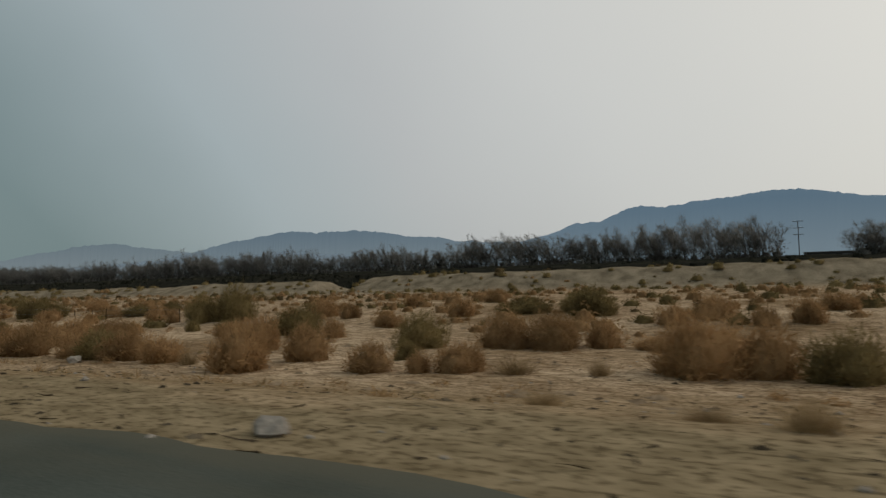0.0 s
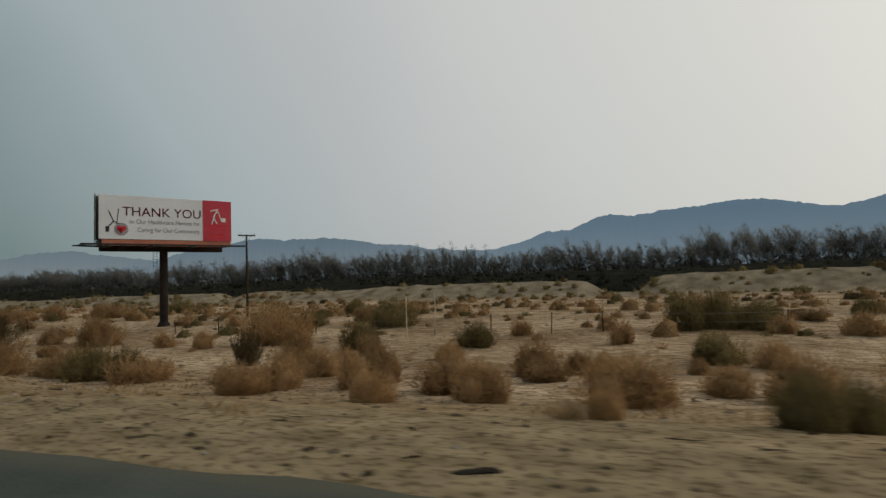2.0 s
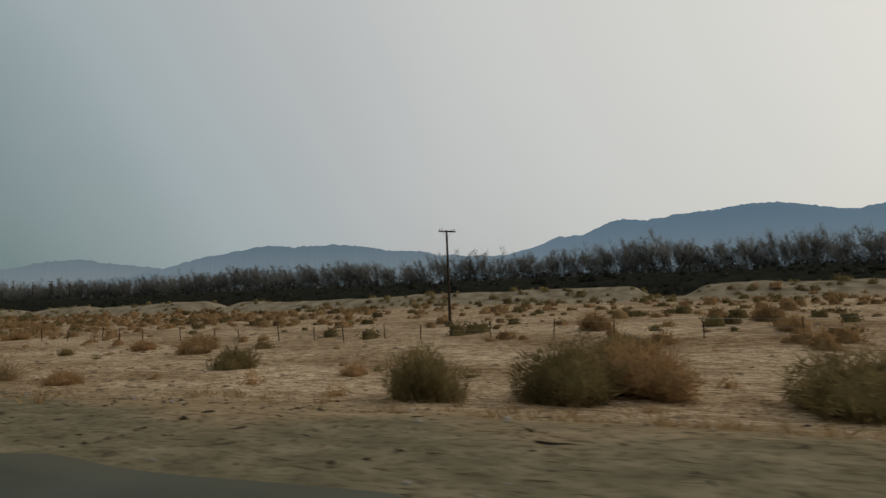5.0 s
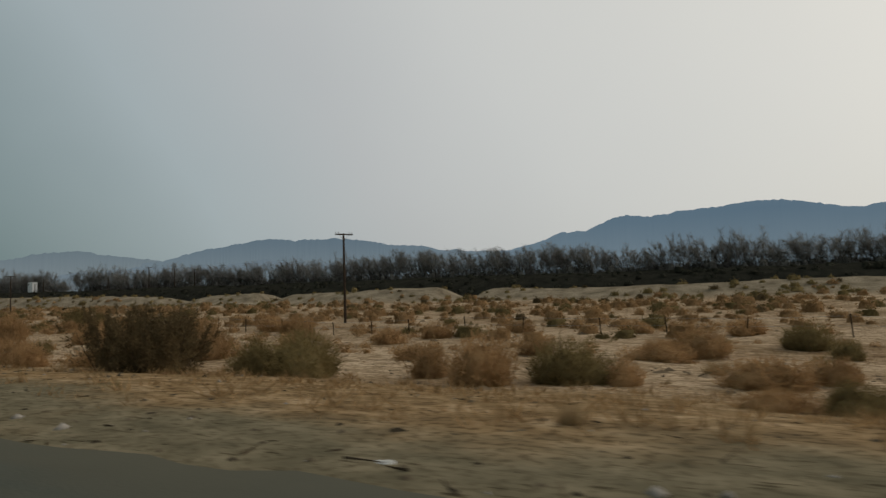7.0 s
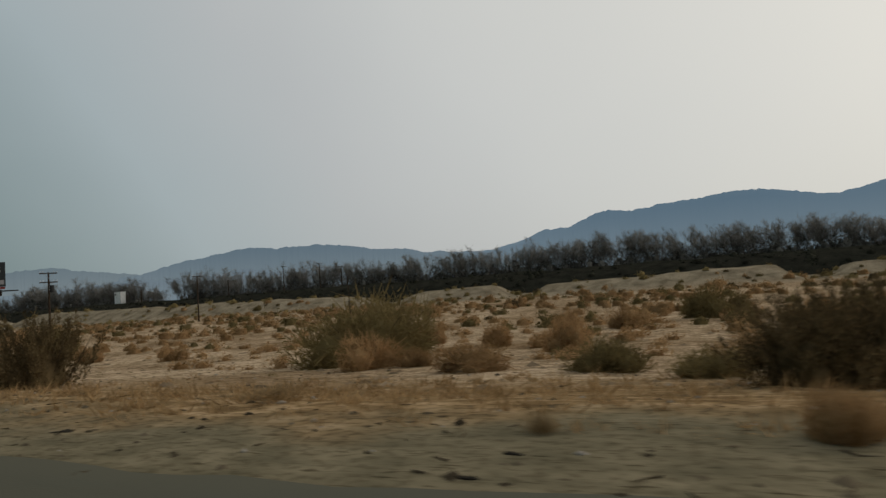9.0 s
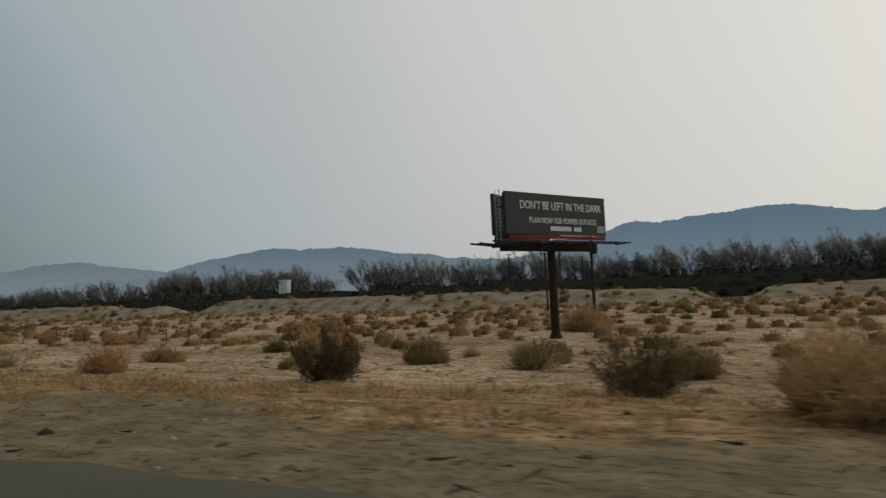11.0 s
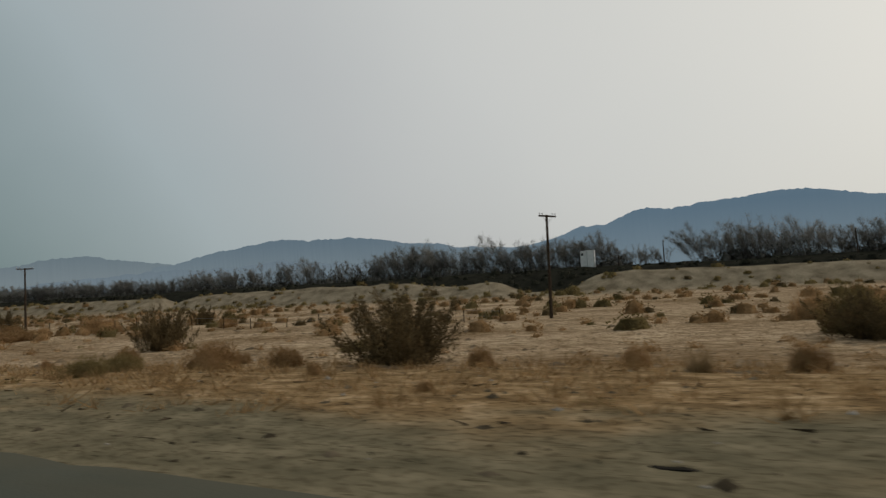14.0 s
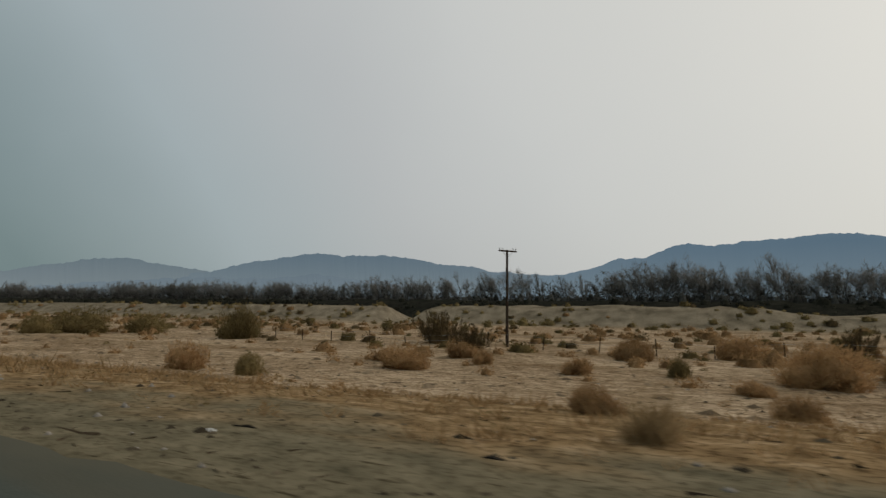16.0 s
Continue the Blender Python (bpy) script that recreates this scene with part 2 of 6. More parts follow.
M_DRY = material("dry_tumbleweed_twigs", (0.235, 0.139, 0.063), (0.430, 0.276, 0.138), 1.0, 6, 0.95, 0, vary=0.22, island=0.08, thin=0.45)
M_OLIVE = material("olive_saltbush_leaves", (0.122, 0.092, 0.041), (0.252, 0.190, 0.085), 1.0, 6, 0.95, 0, vary=0.22, island=0.10, thin=0.4)
M_DARK = material("dark_creosote_leaves", (0.062, 0.047, 0.025), (0.170, 0.121, 0.062), 1.2, 6, 0.9, 0, vary=0.2, island=0.3, thin=0.3)
M_PALE = material("bleached_grass_blades", (0.20, 0.135, 0.068), (0.36, 0.26, 0.14), 1.2, 9, 0.95, 0, vary=0.2, island=0.3, thin=0.4)
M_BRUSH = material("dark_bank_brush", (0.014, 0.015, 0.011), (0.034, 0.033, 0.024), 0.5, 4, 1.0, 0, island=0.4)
M_STEM = material("grey_brown_shrub_wood", (0.045, 0.034, 0.022), (0.10, 0.075, 0.05), 5, 40, 0.95, 0)
M_CLOD = material("dark_dirt_clods", (0.035, 0.028, 0.019), (0.115, 0.092, 0.062), 0.8, 8, 1.0, 0, island=0.5)
M_CRUST = material("brown_sand_crust", (0.100, 0.072, 0.046), (0.250, 0.188, 0.124), 0.8, 8, 1.0, 0, island=0.4)
M_STRAW = material("dry_straw_grass", (0.225, 0.142, 0.066), (0.40, 0.262, 0.130), 0.6, 5, 0.95, 0, island=0.3, thin=0.4)
M_BARK = material("tamarisk_bark", (0.090, 0.081, 0.072), (0.180, 0.162, 0.144), 2, 20, 0.95, 0.2)
M_CROWN = material("tamarisk_twigs", (0.132, 0.127, 0.115), (0.238, 0.228, 0.206), 0.5, 4, 0.95, 0, vary=0.25, island=0.3, thin=0.5)
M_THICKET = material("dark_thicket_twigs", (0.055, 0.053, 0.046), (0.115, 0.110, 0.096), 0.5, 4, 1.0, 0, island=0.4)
M_WOOD = material("weathered_pole_wood", (0.030, 0.022, 0.017), (0.075, 0.055, 0.040), 3, 30, 0.9, 0.3)
M_STEEL = material("galvanised_steel", (0.20, 0.215, 0.21), (0.34, 0.355, 0.345), 2.5, 30, 0.55, 0.05, 0.35, gloss=0.35)
M_POST = material("dull_grey_post_steel", (0.090, 0.096, 0.092), (0.150, 0.156, 0.148), 2.5, 30, 0.8, 0.05, gloss=0.12)
M_BROWN = material("brown_painted_steel", (0.016, 0.012, 0.010), (0.042, 0.030, 0.024), 1.5, 20, 0.85, 0.1, gloss=0.1)
M_BLACK = material("dark_steel", (0.012, 0.013, 0.014), (0.03, 0.03, 0.03), 2, 20, 0.7, 0.1, gloss=0.35)
M_WHITE = material("white_vinyl", (0.60, 0.615, 0.625), (0.69, 0.705, 0.715), 0.4, 6, 0.6, 0.02, gloss=0.35)
M_GREYPRINT = material("faded_grey_vinyl", (0.36, 0.36, 0.35), (0.48, 0.48, 0.46), 0.3, 6, 0.7, 0.02)
M_RED = material("red_vinyl", (0.40, 0.030, 0.048), (0.50, 0.045, 0.065), 0.4, 6, 0.6, 0.02, gloss=0.35)
M_APRON = material("faded_orange_apron", (0.34, 0.125, 0.080), (0.45, 0.19, 0.125), 0.8, 8, 0.75, 0.05)
M_APRON_RED = material("faded_red_apron", (0.14, 0.030, 0.026), (0.22, 0.055, 0.045), 0.8, 8, 0.75, 0.05)
M_CHAR = material("charcoal_vinyl", (0.011, 0.016, 0.018), (0.020, 0.026, 0.029), 0.4, 6, 0.6, 0.02, gloss=0.35)
M_INK = material("maroon_print", (0.085, 0.022, 0.030), (0.11, 0.03, 0.038), 2, 10, 0.6, 0)
M_GREYINK = material("grey_print", (0.27, 0.26, 0.27), (0.33, 0.32, 0.33), 2, 10, 0.6, 0)
M_HEART = material("heart_red_print", (0.48, 0.04, 0.05), (0.58, 0.06, 0.07), 2, 10, 0.6, 0)
M_PRINT_W = material("white_print", (0.62, 0.62, 0.60), (0.72, 0.72, 0.70), 2, 10, 0.6, 0, gloss=0.35)
M_GREEN = material("green_reflective_sheeting", (0.010, 0.086, 0.062), (0.018, 0.116, 0.084), 0.9, 12, 0.45, 0.02, gloss=0.35)
M_TANK = material("white_cabinet_paint", (0.62, 0.62, 0.60), (0.76, 0.76, 0.74), 0.8, 10, 0.6, 0.05, gloss=0.35)
M_RUBBER = material("dusty_black_rubber", (0.016, 0.014, 0.012), (0.045, 0.039, 0.031), 4, 40, 1.0, 0.4)
M_LITTER = material("white_plastic_litter", (0.42, 0.41, 0.38), (0.60, 0.59, 0.56), 4, 20, 0.7, 0.2, vary=0.15)
M_RAG = material("dark_red_cloth", (0.05, 0.012, 0.010), (0.20, 0.030, 0.026), 5, 20, 0.95, 0.6)
M_YELLOW = material("yellow_marker_plastic", (0.50, 0.36, 0.03), (0.62, 0.46, 0.06), 4, 20, 0.6, 0.05)
M_ROCK = material("pale_field_stone", (0.20, 0.18, 0.15), (0.40, 0.36, 0.31), 3, 20, 0.9, 0.4, vary=0.2)
M_SHED = material("weathered_sheet_metal", (0.05, 0.055, 0.055), (0.11, 0.115, 0.115), 0.6, 8, 0.7, 0.1, gloss=0.2)
M_PALEWOOD = material("bleached_stake_wood", (0.34, 0.29, 0.21), (0.50, 0.44, 0.33), 3, 30, 0.9, 0.2)
M_GLASS = material("white_insulator", (0.35, 0.36, 0.36), (0.5, 0.5, 0.5), 4, 20, 0.3, 0, gloss=0.35)


# ---------------------------------------------------------------- mesh helpers
def to_mesh(name, verts, faces, mat, smooth=False):
    """A mesh from an array of corners and an array of quads or triangles (one width)."""
    verts, faces = np.asarray(verts, dtype=np.float32), np.asarray(faces, dtype=np.int32)
    me = bpy.data.meshes.new(name)
    me.vertices.add(len(verts))
    me.vertices.foreach_set("co", verts.ravel())
    k = faces.shape[1]
    me.loops.add(faces.size)
    me.loops.foreach_set("vertex_index", faces.ravel())
    me.polygons.add(len(faces))
    me.polygons.foreach_set("loop_start", np.arange(0, faces.size, k, dtype=np.int32))
    me.polygons.foreach_set("loop_total", np.full(len(faces), k, dtype=np.int32))
    if smooth:
        me.polygons.foreach_set("use_smooth", np.ones(len(faces), dtype=bool))
    me.materials.append(mat)
    me.update(calc_edges=True)
    return me


def part(name, bm, mat, parent, label=""):
    """Links a bmesh as one mesh object under a thing or a part."""
    me = bpy.data.meshes.new(name)
    bm.normal_update()
    bm.to_mesh(me)
    bm.free()
    me.materials.append(mat)
    ob = new(name, me)
    ob.parent = parent
    return tagged(ob, label)


def thing(name, m, label, category, group="", kind=""):
    ob = new(name)
    ob.empty_display_size = 0.2
    ob.matrix_world = m
    return tagged(ob, label, category, group, kind)


def box(bm, x0, x1, y0, y1, z0, z1, bevel=0.0, m=None):
    """Adds a box, bevelled, turned by m."""
    r = bmesh.ops.create_cube(bm, size=1.0)
    vs = r["verts"]
    for q in vs:
        q.co = Vector(((x0 + x1) / 2 + q.co.x * (x1 - x0), (y0 + y1) / 2 + q.co.y * (y1 - y0), (z0 + z1) / 2 + q.co.z * (z1 - z0)))
    if bevel:
        es = list({e for q in vs for e in q.link_edges})
        r = bmesh.ops.bevel(bm, geom=es, offset=bevel, segments=1, affect="EDGES")
        vs = list({q for f in r["faces"] for q in f.verts} | {q for q in vs if q.is_valid})
    if m is not None:
        bmesh.ops.transform(bm, matrix=m, verts=vs)
    return bm


def rod(bm, a, b, r0, r1=None, sides=10):
    """Adds a round tapered bar from a to b."""
    a, b = Vector(a), Vector(b)
    r1 = r0 if r1 is None else r1
    d = b - a
    q = d.to_track_quat("Z", "Y").to_matrix().to_4x4()
    bmesh.ops.create_cone(bm, cap_ends=True, segments=sides, radius1=r0, radius2=r1, depth=d.length,
                          matrix=Matrix.Translation((a + b) / 2) @ q)
    return bm


def letters(text, width, height, mat, parent, name, m, label=""):
    """Raised lettering fitted into width x height; m: its lower left corner, x along the line and y up."""
    cu = bpy.data.curves.new(name, "FONT")
    cu.body, cu.size, cu.extrude = text, 1.0, 0.01
    tmp = new(name, cu)
    bpy.context.view_layer.update()
    me = bpy.data.meshes.new_from_object(tmp.evaluated_get(bpy.context.evaluated_depsgraph_get()))
    bpy.data.objects.remove(tmp)
    bpy.data.curves.remove(cu)
    co = np.array([q.co[:] for q in me.vertices])
    lo, hi = co.min(0), co.max(0)
    top = 0.73 if any(c.isupper() for c in text) else hi[1]
    for q in me.vertices:
        q.co.x = (q.co.x - lo[0]) * width / (hi[0] - lo[0])
        q.co.y = q.co.y * height / top
    me.materials.clear()
    me.materials.append(mat)
    ob = new(name, me)
    ob.parent = parent
    ob.matrix_local = m
    return tagged(ob, label)


def lattice(ix, iy, seed):
    h = np.sin(ix * 127.1 + iy * 311.7 + seed * 74.7) * 43758.5453
    return h - np.floor(h)


def vnoise(x, y, seed=0.0):
    """Smooth value noise in -1..1."""
    ix, iy = np.floor(x), np.floor(y)
    fx, fy = x - ix, y - iy
    fx, fy = fx * fx * (3 - 2 * fx), fy * fy * (3 - 2 * fy)
    a, b = lattice(ix, iy, seed), lattice(ix + 1, iy, seed)
    c, d = lattice(ix, iy + 1, seed), lattice(ix + 1, iy + 1, seed)
    return 2 * ((a + (b - a) * fx) * (1 - fy) + (c + (d - c) * fx) * fy) - 1


# ---------------------------------------------------------------- ground
SECTION_V = (-60, 0, 5, 7, 8.2, 10, 12, 14, 16, 20, 27, 35, 45, 55, 90, 105, 140, 400)
SECTION_A = (0, 0, -.03, -.1, -.3, -.75, -1.2, -1.5, -1.65, -1.8, -2.1, -2.15, -1.7, -1.6, -1.8, -1.6, -1.6, -1.4)
SECTION_B = (0, 0, -.03, -.06, -.12, -.4, -.7, -.98, -1.15, -1.45, -1.85, -2.0, -2.0, -2.0, -1.8, -1.6, -1.6, -1.4)
SECTION_C = (0, 0, -.02, -.03, -.05, -.18, -.34, -.5, -.7, -1.05, -1.5, -1.6, -1.8, -1.9, -1.8, -1.6, -1.6, -1.4)
SECTION_D = (0, 0, -.02, -.03, -.05, -.25, -.5, -.82, -1.08, -1.35, -1.6, -1.6, -1.8, -1.9, -1.8, -1.6, -1.6, -1.4)
CREST_U = (-60, 30, 64, 97, 136, 146, 175, 191, 244, 280, 306, 337, 362, 386, 408, 446, 475, 502, 534, 550, 600, 633, 780)
CREST_Z = (2.5, 2.1, 2.0, 1.2, 1.4, .6, .8, 1.0, .5, .2, 1.0, .5, .8, .4, 1.3, 1.4, 1.9, 2.2, .8, 2.0, 2.0, 1.8, 1.9)
CUTS = ((86, 5.5), (184.5, 5.0), (294.5, 4.5), (347, 4.5), (378, 5.0), (513, 8.5), (618, 5.0))


def ground_z(u, v):
    """Height of the open ground, in metres over the road."""
    u, v = np.asarray(u, dtype=float), np.asarray(v, dtype=float)
    first, last, deep = np.interp(u, (190, 260), (1, 0)), np.interp(u, (370, 450), (0, 1)), np.interp(u, (494, 508), (0, 1))
    z = first * np.interp(v, SECTION_V, SECTION_A) + (1 - first - last) * np.interp(v, SECTION_V, SECTION_B) + last * ((1 - deep) * np.interp(v, SECTION_V, SECTION_C) + deep * np.interp(v, SECTION_V, SECTION_D))
    rough = np.clip((v - 4.2) / 6, 0, 1)
    z = z + rough * (0.10 * vnoise(u / 9, v / 6, 1) + 0.05 * vnoise(u / 2.3, v / 1.7, 2) + 0.018 * vnoise(u / 0.8, v / 0.7, 3))
    z = z + np.clip((v - 18) / 12, 0, 1) * (0.14 * vnoise(u / 22, v / 14, 4) + 0.07 * vnoise(u / 4, v / 3, 5))
    crest = np.interp(u, CREST_U, CREST_Z) + 0.22 * vnoise(u / 13, v * 0 + 3, 6)
    keep = np.ones_like(u)
    for at, wide in CUTS:
        keep = keep * (1 - 0.97 * np.exp(-((u - at) / wide) ** 4))
    mid = 119 + 3.5 * vnoise(u / 40, u * 0 + 7, 8)
    s = np.abs(v - mid) / 12
    lift = np.clip(1 - s, 0, 1)
    lift = lift * lift * (3 - 2 * lift)
    z = z + (crest + 1.6) * keep * lift * (1 + 0.07 * vnoise(u / 3, v / 3, 9))
    return np.where(v < 4.0, np.minimum(z, -0.04), z)


def build_ground():
    us = np.r_[-4000, -2500, -1500, -900, -500, -300, -200, np.arange(-120, 720, 1.5), 760, 820, 900, 1000, 1200, 1600, 2300, 3200, 4300]
    vs = np.r_[-3000, -1200, -400, -120, -40, -14, -8, 0, 3, np.arange(3.6, 30, 0.4), np.arange(30, 100, 1.1), np.arange(100, 142, 0.8),
               150, 170, 200, 260, 400, 700, 1200, 2000, 3000, 4000, 4700]
    U, V = np.meshgrid(us, vs, indexing="ij")
    Z = ground_z(U, V)
    X, Y = place(U, V)
    n, k = U.shape
    idx = np.arange(n * k).reshape(n, k)
    faces = np.stack([idx[:-1, :-1], idx[:-1, 1:], idx[1:, 1:], idx[1:, :-1]], -1).reshape(-1, 4)[:, ::-1]
    me = to_mesh("ground", np.stack([X, Y, Z], -1).reshape(-1, 3), faces, M_SAND, True)
    lay = me.uv_layers.new(name="road_metres")
    uvs = np.stack([U.ravel(), V.ravel()], -1)[faces.ravel()].astype(np.float32)
    lay.data.foreach_set("uv", uvs.ravel())
    tagged(new("ground", me), "pale desert sand with gravel and dry crust", "ground", kind="structure")


def strip(name, us, section, mat, wobble=None):
    """A band swept along the road; section: rows of v, z."""
    U = np.repeat(np.asarray(us, dtype=float)[:, None], len(section), 1)
    V = np.array([[s[0] for s in section]] * len(us), dtype=float)
    Z = np.array([[s[1] for s in section]] * len(us), dtype=float)
    if wobble is not None:
        V, Z = wobble(U, V, Z)
    X, Y = place(U, V)
    n, k = U.shape
    idx = np.arange(n * k).reshape(n, k)
    faces = np.stack([idx[:-1, :-1], idx[:-1, 1:], idx[1:, 1:], idx[1:, :-1]], -1).reshape(-1, 4)[:, ::-1]
    me = to_mesh(name, np.stack([X, Y, Z], -1).reshape(-1, 3), faces, mat, True)
    me.uv_layers.new(name="road_metres").data.foreach_set("uv", np.stack([U.ravel(), V.ravel()], -1)[faces.ravel()].astype(np.float32).ravel())
    return new(name, me)


build_ground()


def ragged(U, V, Z):
    outer = V > 3.0
    shift = np.interp(U, (185, 245, 290, 350, 430, 760), (0, -.05, .3, .3, -.25, -.1))
    return V + outer * (shift + 0.16 * vnoise(U / 3.1, U * 0, 21) + 0.14 * vnoise(U / 0.7, U * 0, 22)), Z


tagged(strip("road", np.arange(-120, 760, 0.6), ((-13, -0.2), (-12.9, 0), (-4, 0.02), (3.6, 0.0), (4.15, -0.005), (4.3, -0.12)), M_ASPHALT, ragged),
       "worn dark asphalt shoulder with a ragged edge", "road", kind="structure")


def brushy(U, V, Z):
    top = Z > -1
    return V, Z + top * (0.45 * vnoise(U / 6, V / 5, 31) + 0.22 * vnoise(U / 1.7, V / 2, 32))


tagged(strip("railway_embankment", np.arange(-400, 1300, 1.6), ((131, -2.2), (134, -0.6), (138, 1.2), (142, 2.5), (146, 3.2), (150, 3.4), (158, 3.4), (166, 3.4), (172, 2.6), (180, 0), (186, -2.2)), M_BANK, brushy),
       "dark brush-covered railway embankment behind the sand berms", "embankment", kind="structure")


# ---------------------------------------------------------------- mountains
def ridge(name, az, height, radius, mat, seed, label):
    a = np.linspace(min(az), max(az), 620)
    order = np.argsort(az)
    crest = np.interp(a, np.array(az, dtype=float)[order], np.array(height, dtype=float)[order])
    crest = crest + 6.0 * vnoise(a / 0.9, a * 0, seed) + 4.0 * vnoise(a / 0.3, a * 0, seed + 1) + 2.0 * vnoise(a / 0.13, a * 0, seed + 4)
    rows = np.linspace(0, 1, 12)
    A, T = np.meshgrid(np.radians(a), rows, indexing="ij")
    fold = 1 + 0.10 * vnoise(A * 60, T * 3, seed + 2) * (1 - T)
    Z = crest[:, None] * np.where(T < 1, T ** 1.15, 1) * np.where(T < 1, fold, 1) - 20 * (1 - T)
    R = radius - 520 * (1 - T) * (1 + 0.2 * vnoise(A * 45, T * 2, seed + 3))
    X, Y = -276 - R * np.sin(A), R * np.cos(A)
    X = np.concatenate([X, X[:, -1:] * 1.0 - 60 * np.sin(A[:, -1:])], 1)
    Y = np.concatenate([Y, Y[:, -1:] + 60 * np.cos(A[:, -1:])], 1)
    Z = np.concatenate([Z, Z[:, -1:] * 0 - 20], 1)
    n, k = X.shape
    idx = np.arange(n * k).reshape(n, k)
    faces = np.stack([idx[:-1, :-1], idx[:-1, 1:], idx[1:, 1:], idx[1:, :-1]], -1).reshape(-1, 4)
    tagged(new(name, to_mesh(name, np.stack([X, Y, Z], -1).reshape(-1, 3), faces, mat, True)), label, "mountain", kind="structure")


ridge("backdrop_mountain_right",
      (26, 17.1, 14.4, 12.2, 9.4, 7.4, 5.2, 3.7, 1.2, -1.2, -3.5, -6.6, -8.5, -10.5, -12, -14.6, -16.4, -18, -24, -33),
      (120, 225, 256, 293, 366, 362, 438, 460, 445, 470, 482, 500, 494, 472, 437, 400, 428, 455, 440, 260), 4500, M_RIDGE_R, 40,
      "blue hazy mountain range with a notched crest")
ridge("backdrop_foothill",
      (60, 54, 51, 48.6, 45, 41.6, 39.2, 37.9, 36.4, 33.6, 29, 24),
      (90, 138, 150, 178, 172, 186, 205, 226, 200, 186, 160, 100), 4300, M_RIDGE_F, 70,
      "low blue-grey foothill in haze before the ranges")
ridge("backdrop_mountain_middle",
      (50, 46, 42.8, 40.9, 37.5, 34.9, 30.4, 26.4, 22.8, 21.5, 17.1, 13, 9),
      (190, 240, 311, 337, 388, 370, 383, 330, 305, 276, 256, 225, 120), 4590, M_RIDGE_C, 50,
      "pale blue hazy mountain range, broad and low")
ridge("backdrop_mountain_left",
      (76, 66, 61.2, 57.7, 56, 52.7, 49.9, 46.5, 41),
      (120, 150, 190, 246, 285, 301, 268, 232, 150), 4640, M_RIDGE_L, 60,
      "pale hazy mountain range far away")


# ---------------------------------------------------------------- shrubs
def ribbons(rng, base, way, length, width, segs=1, bend=0.25):
    """Flat tapering twigs: corners and quads."""
    n = len(base)
    side = np.cross(way, rng.normal(size=(n, 3)))
    side /= np.linalg.norm(side, axis=1, keepdims=True) + 1e-9
    bow = rng.normal(size=(n, 3)) * bend
    vs = []
    for i in range(segs + 1):
        t = i / segs
        c = base + (way * t + bow * t * t) * length[:, None]
        w = (width * (1 - 0.75 * t))[:, None] / 2
        vs += [c - side * w, c + side * w]
    if segs == 1:
        V = np.stack([base - side * width[:, None] * .62, base + side * width[:, None] * .62, base + (way + bow) * length[:, None]], 1).reshape(-1, 3)
        return V, np.arange(3 * n).reshape(-1, 3)
    V = np.stack(vs, 1).reshape(-1, 3)
    k = 2 * (segs + 1)
    o = (np.arange(n) * k)[:, None]
    F = np.concatenate([o + np.array([2 * i, 2 * i + 1, 2 * i + 3, 2 * i + 2]) for i in range(segs)], 0)
    return V, F


def halves(F):
    """Quads cut into triangles."""
    return np.concatenate([F[:, [0, 1, 2]], F[:, [0, 2, 3]]])


def unit(a):
    return a / (np.linalg.norm(a, axis=1, keepdims=True) + 1e-9)


def lobe_reach(lobes, d):
    """How far a crown of overlapping round lobes reaches in the directions d."""
    c, r = lobes[:, :3], lobes[:, 3]
    along = d @ c.T
    inside = np.maximum(r ** 2 - (c ** 2).sum(1) + along ** 2, 0)
    return np.maximum((along + np.sqrt(inside)).max(1), .12)


def crown_heart(rng, lobes, size, low=-.05):
    """The dense inside of a crown, an uneven dome that no light passes."""
    k, rings = 14, 6
    V = []
    for i in range(rings):
        e = low + (1.35 - low) * i / (rings - 1)
        for j in range(k):
            a = 2 * math.pi * (j + .5 * (i % 2)) / k
            V.append((math.cos(a) * math.cos(e), math.sin(a) * math.cos(e), math.sin(e)))
    V.append((0, 0, 1))
    V = np.array(V)
    V = V * (lobe_reach(lobes, V) * size * rng.uniform(.82, 1.12, len(V)))[:, None]
    V[:, 2] = np.maximum(V[:, 2], -.03)
    F = []
    for i in range(rings - 1):
        for j in range(k):
            a, b, c, d = i * k + j, i * k + (j + 1) % k, (i + 1) * k + (j + 1) % k, (i + 1) * k + j
            F += [(a, b, c), (a, c, d)]
    F += [((rings - 1) * k + j, (rings - 1) * k + (j + 1) % k, rings * k) for j in range(k)]
    return V, np.array(F)


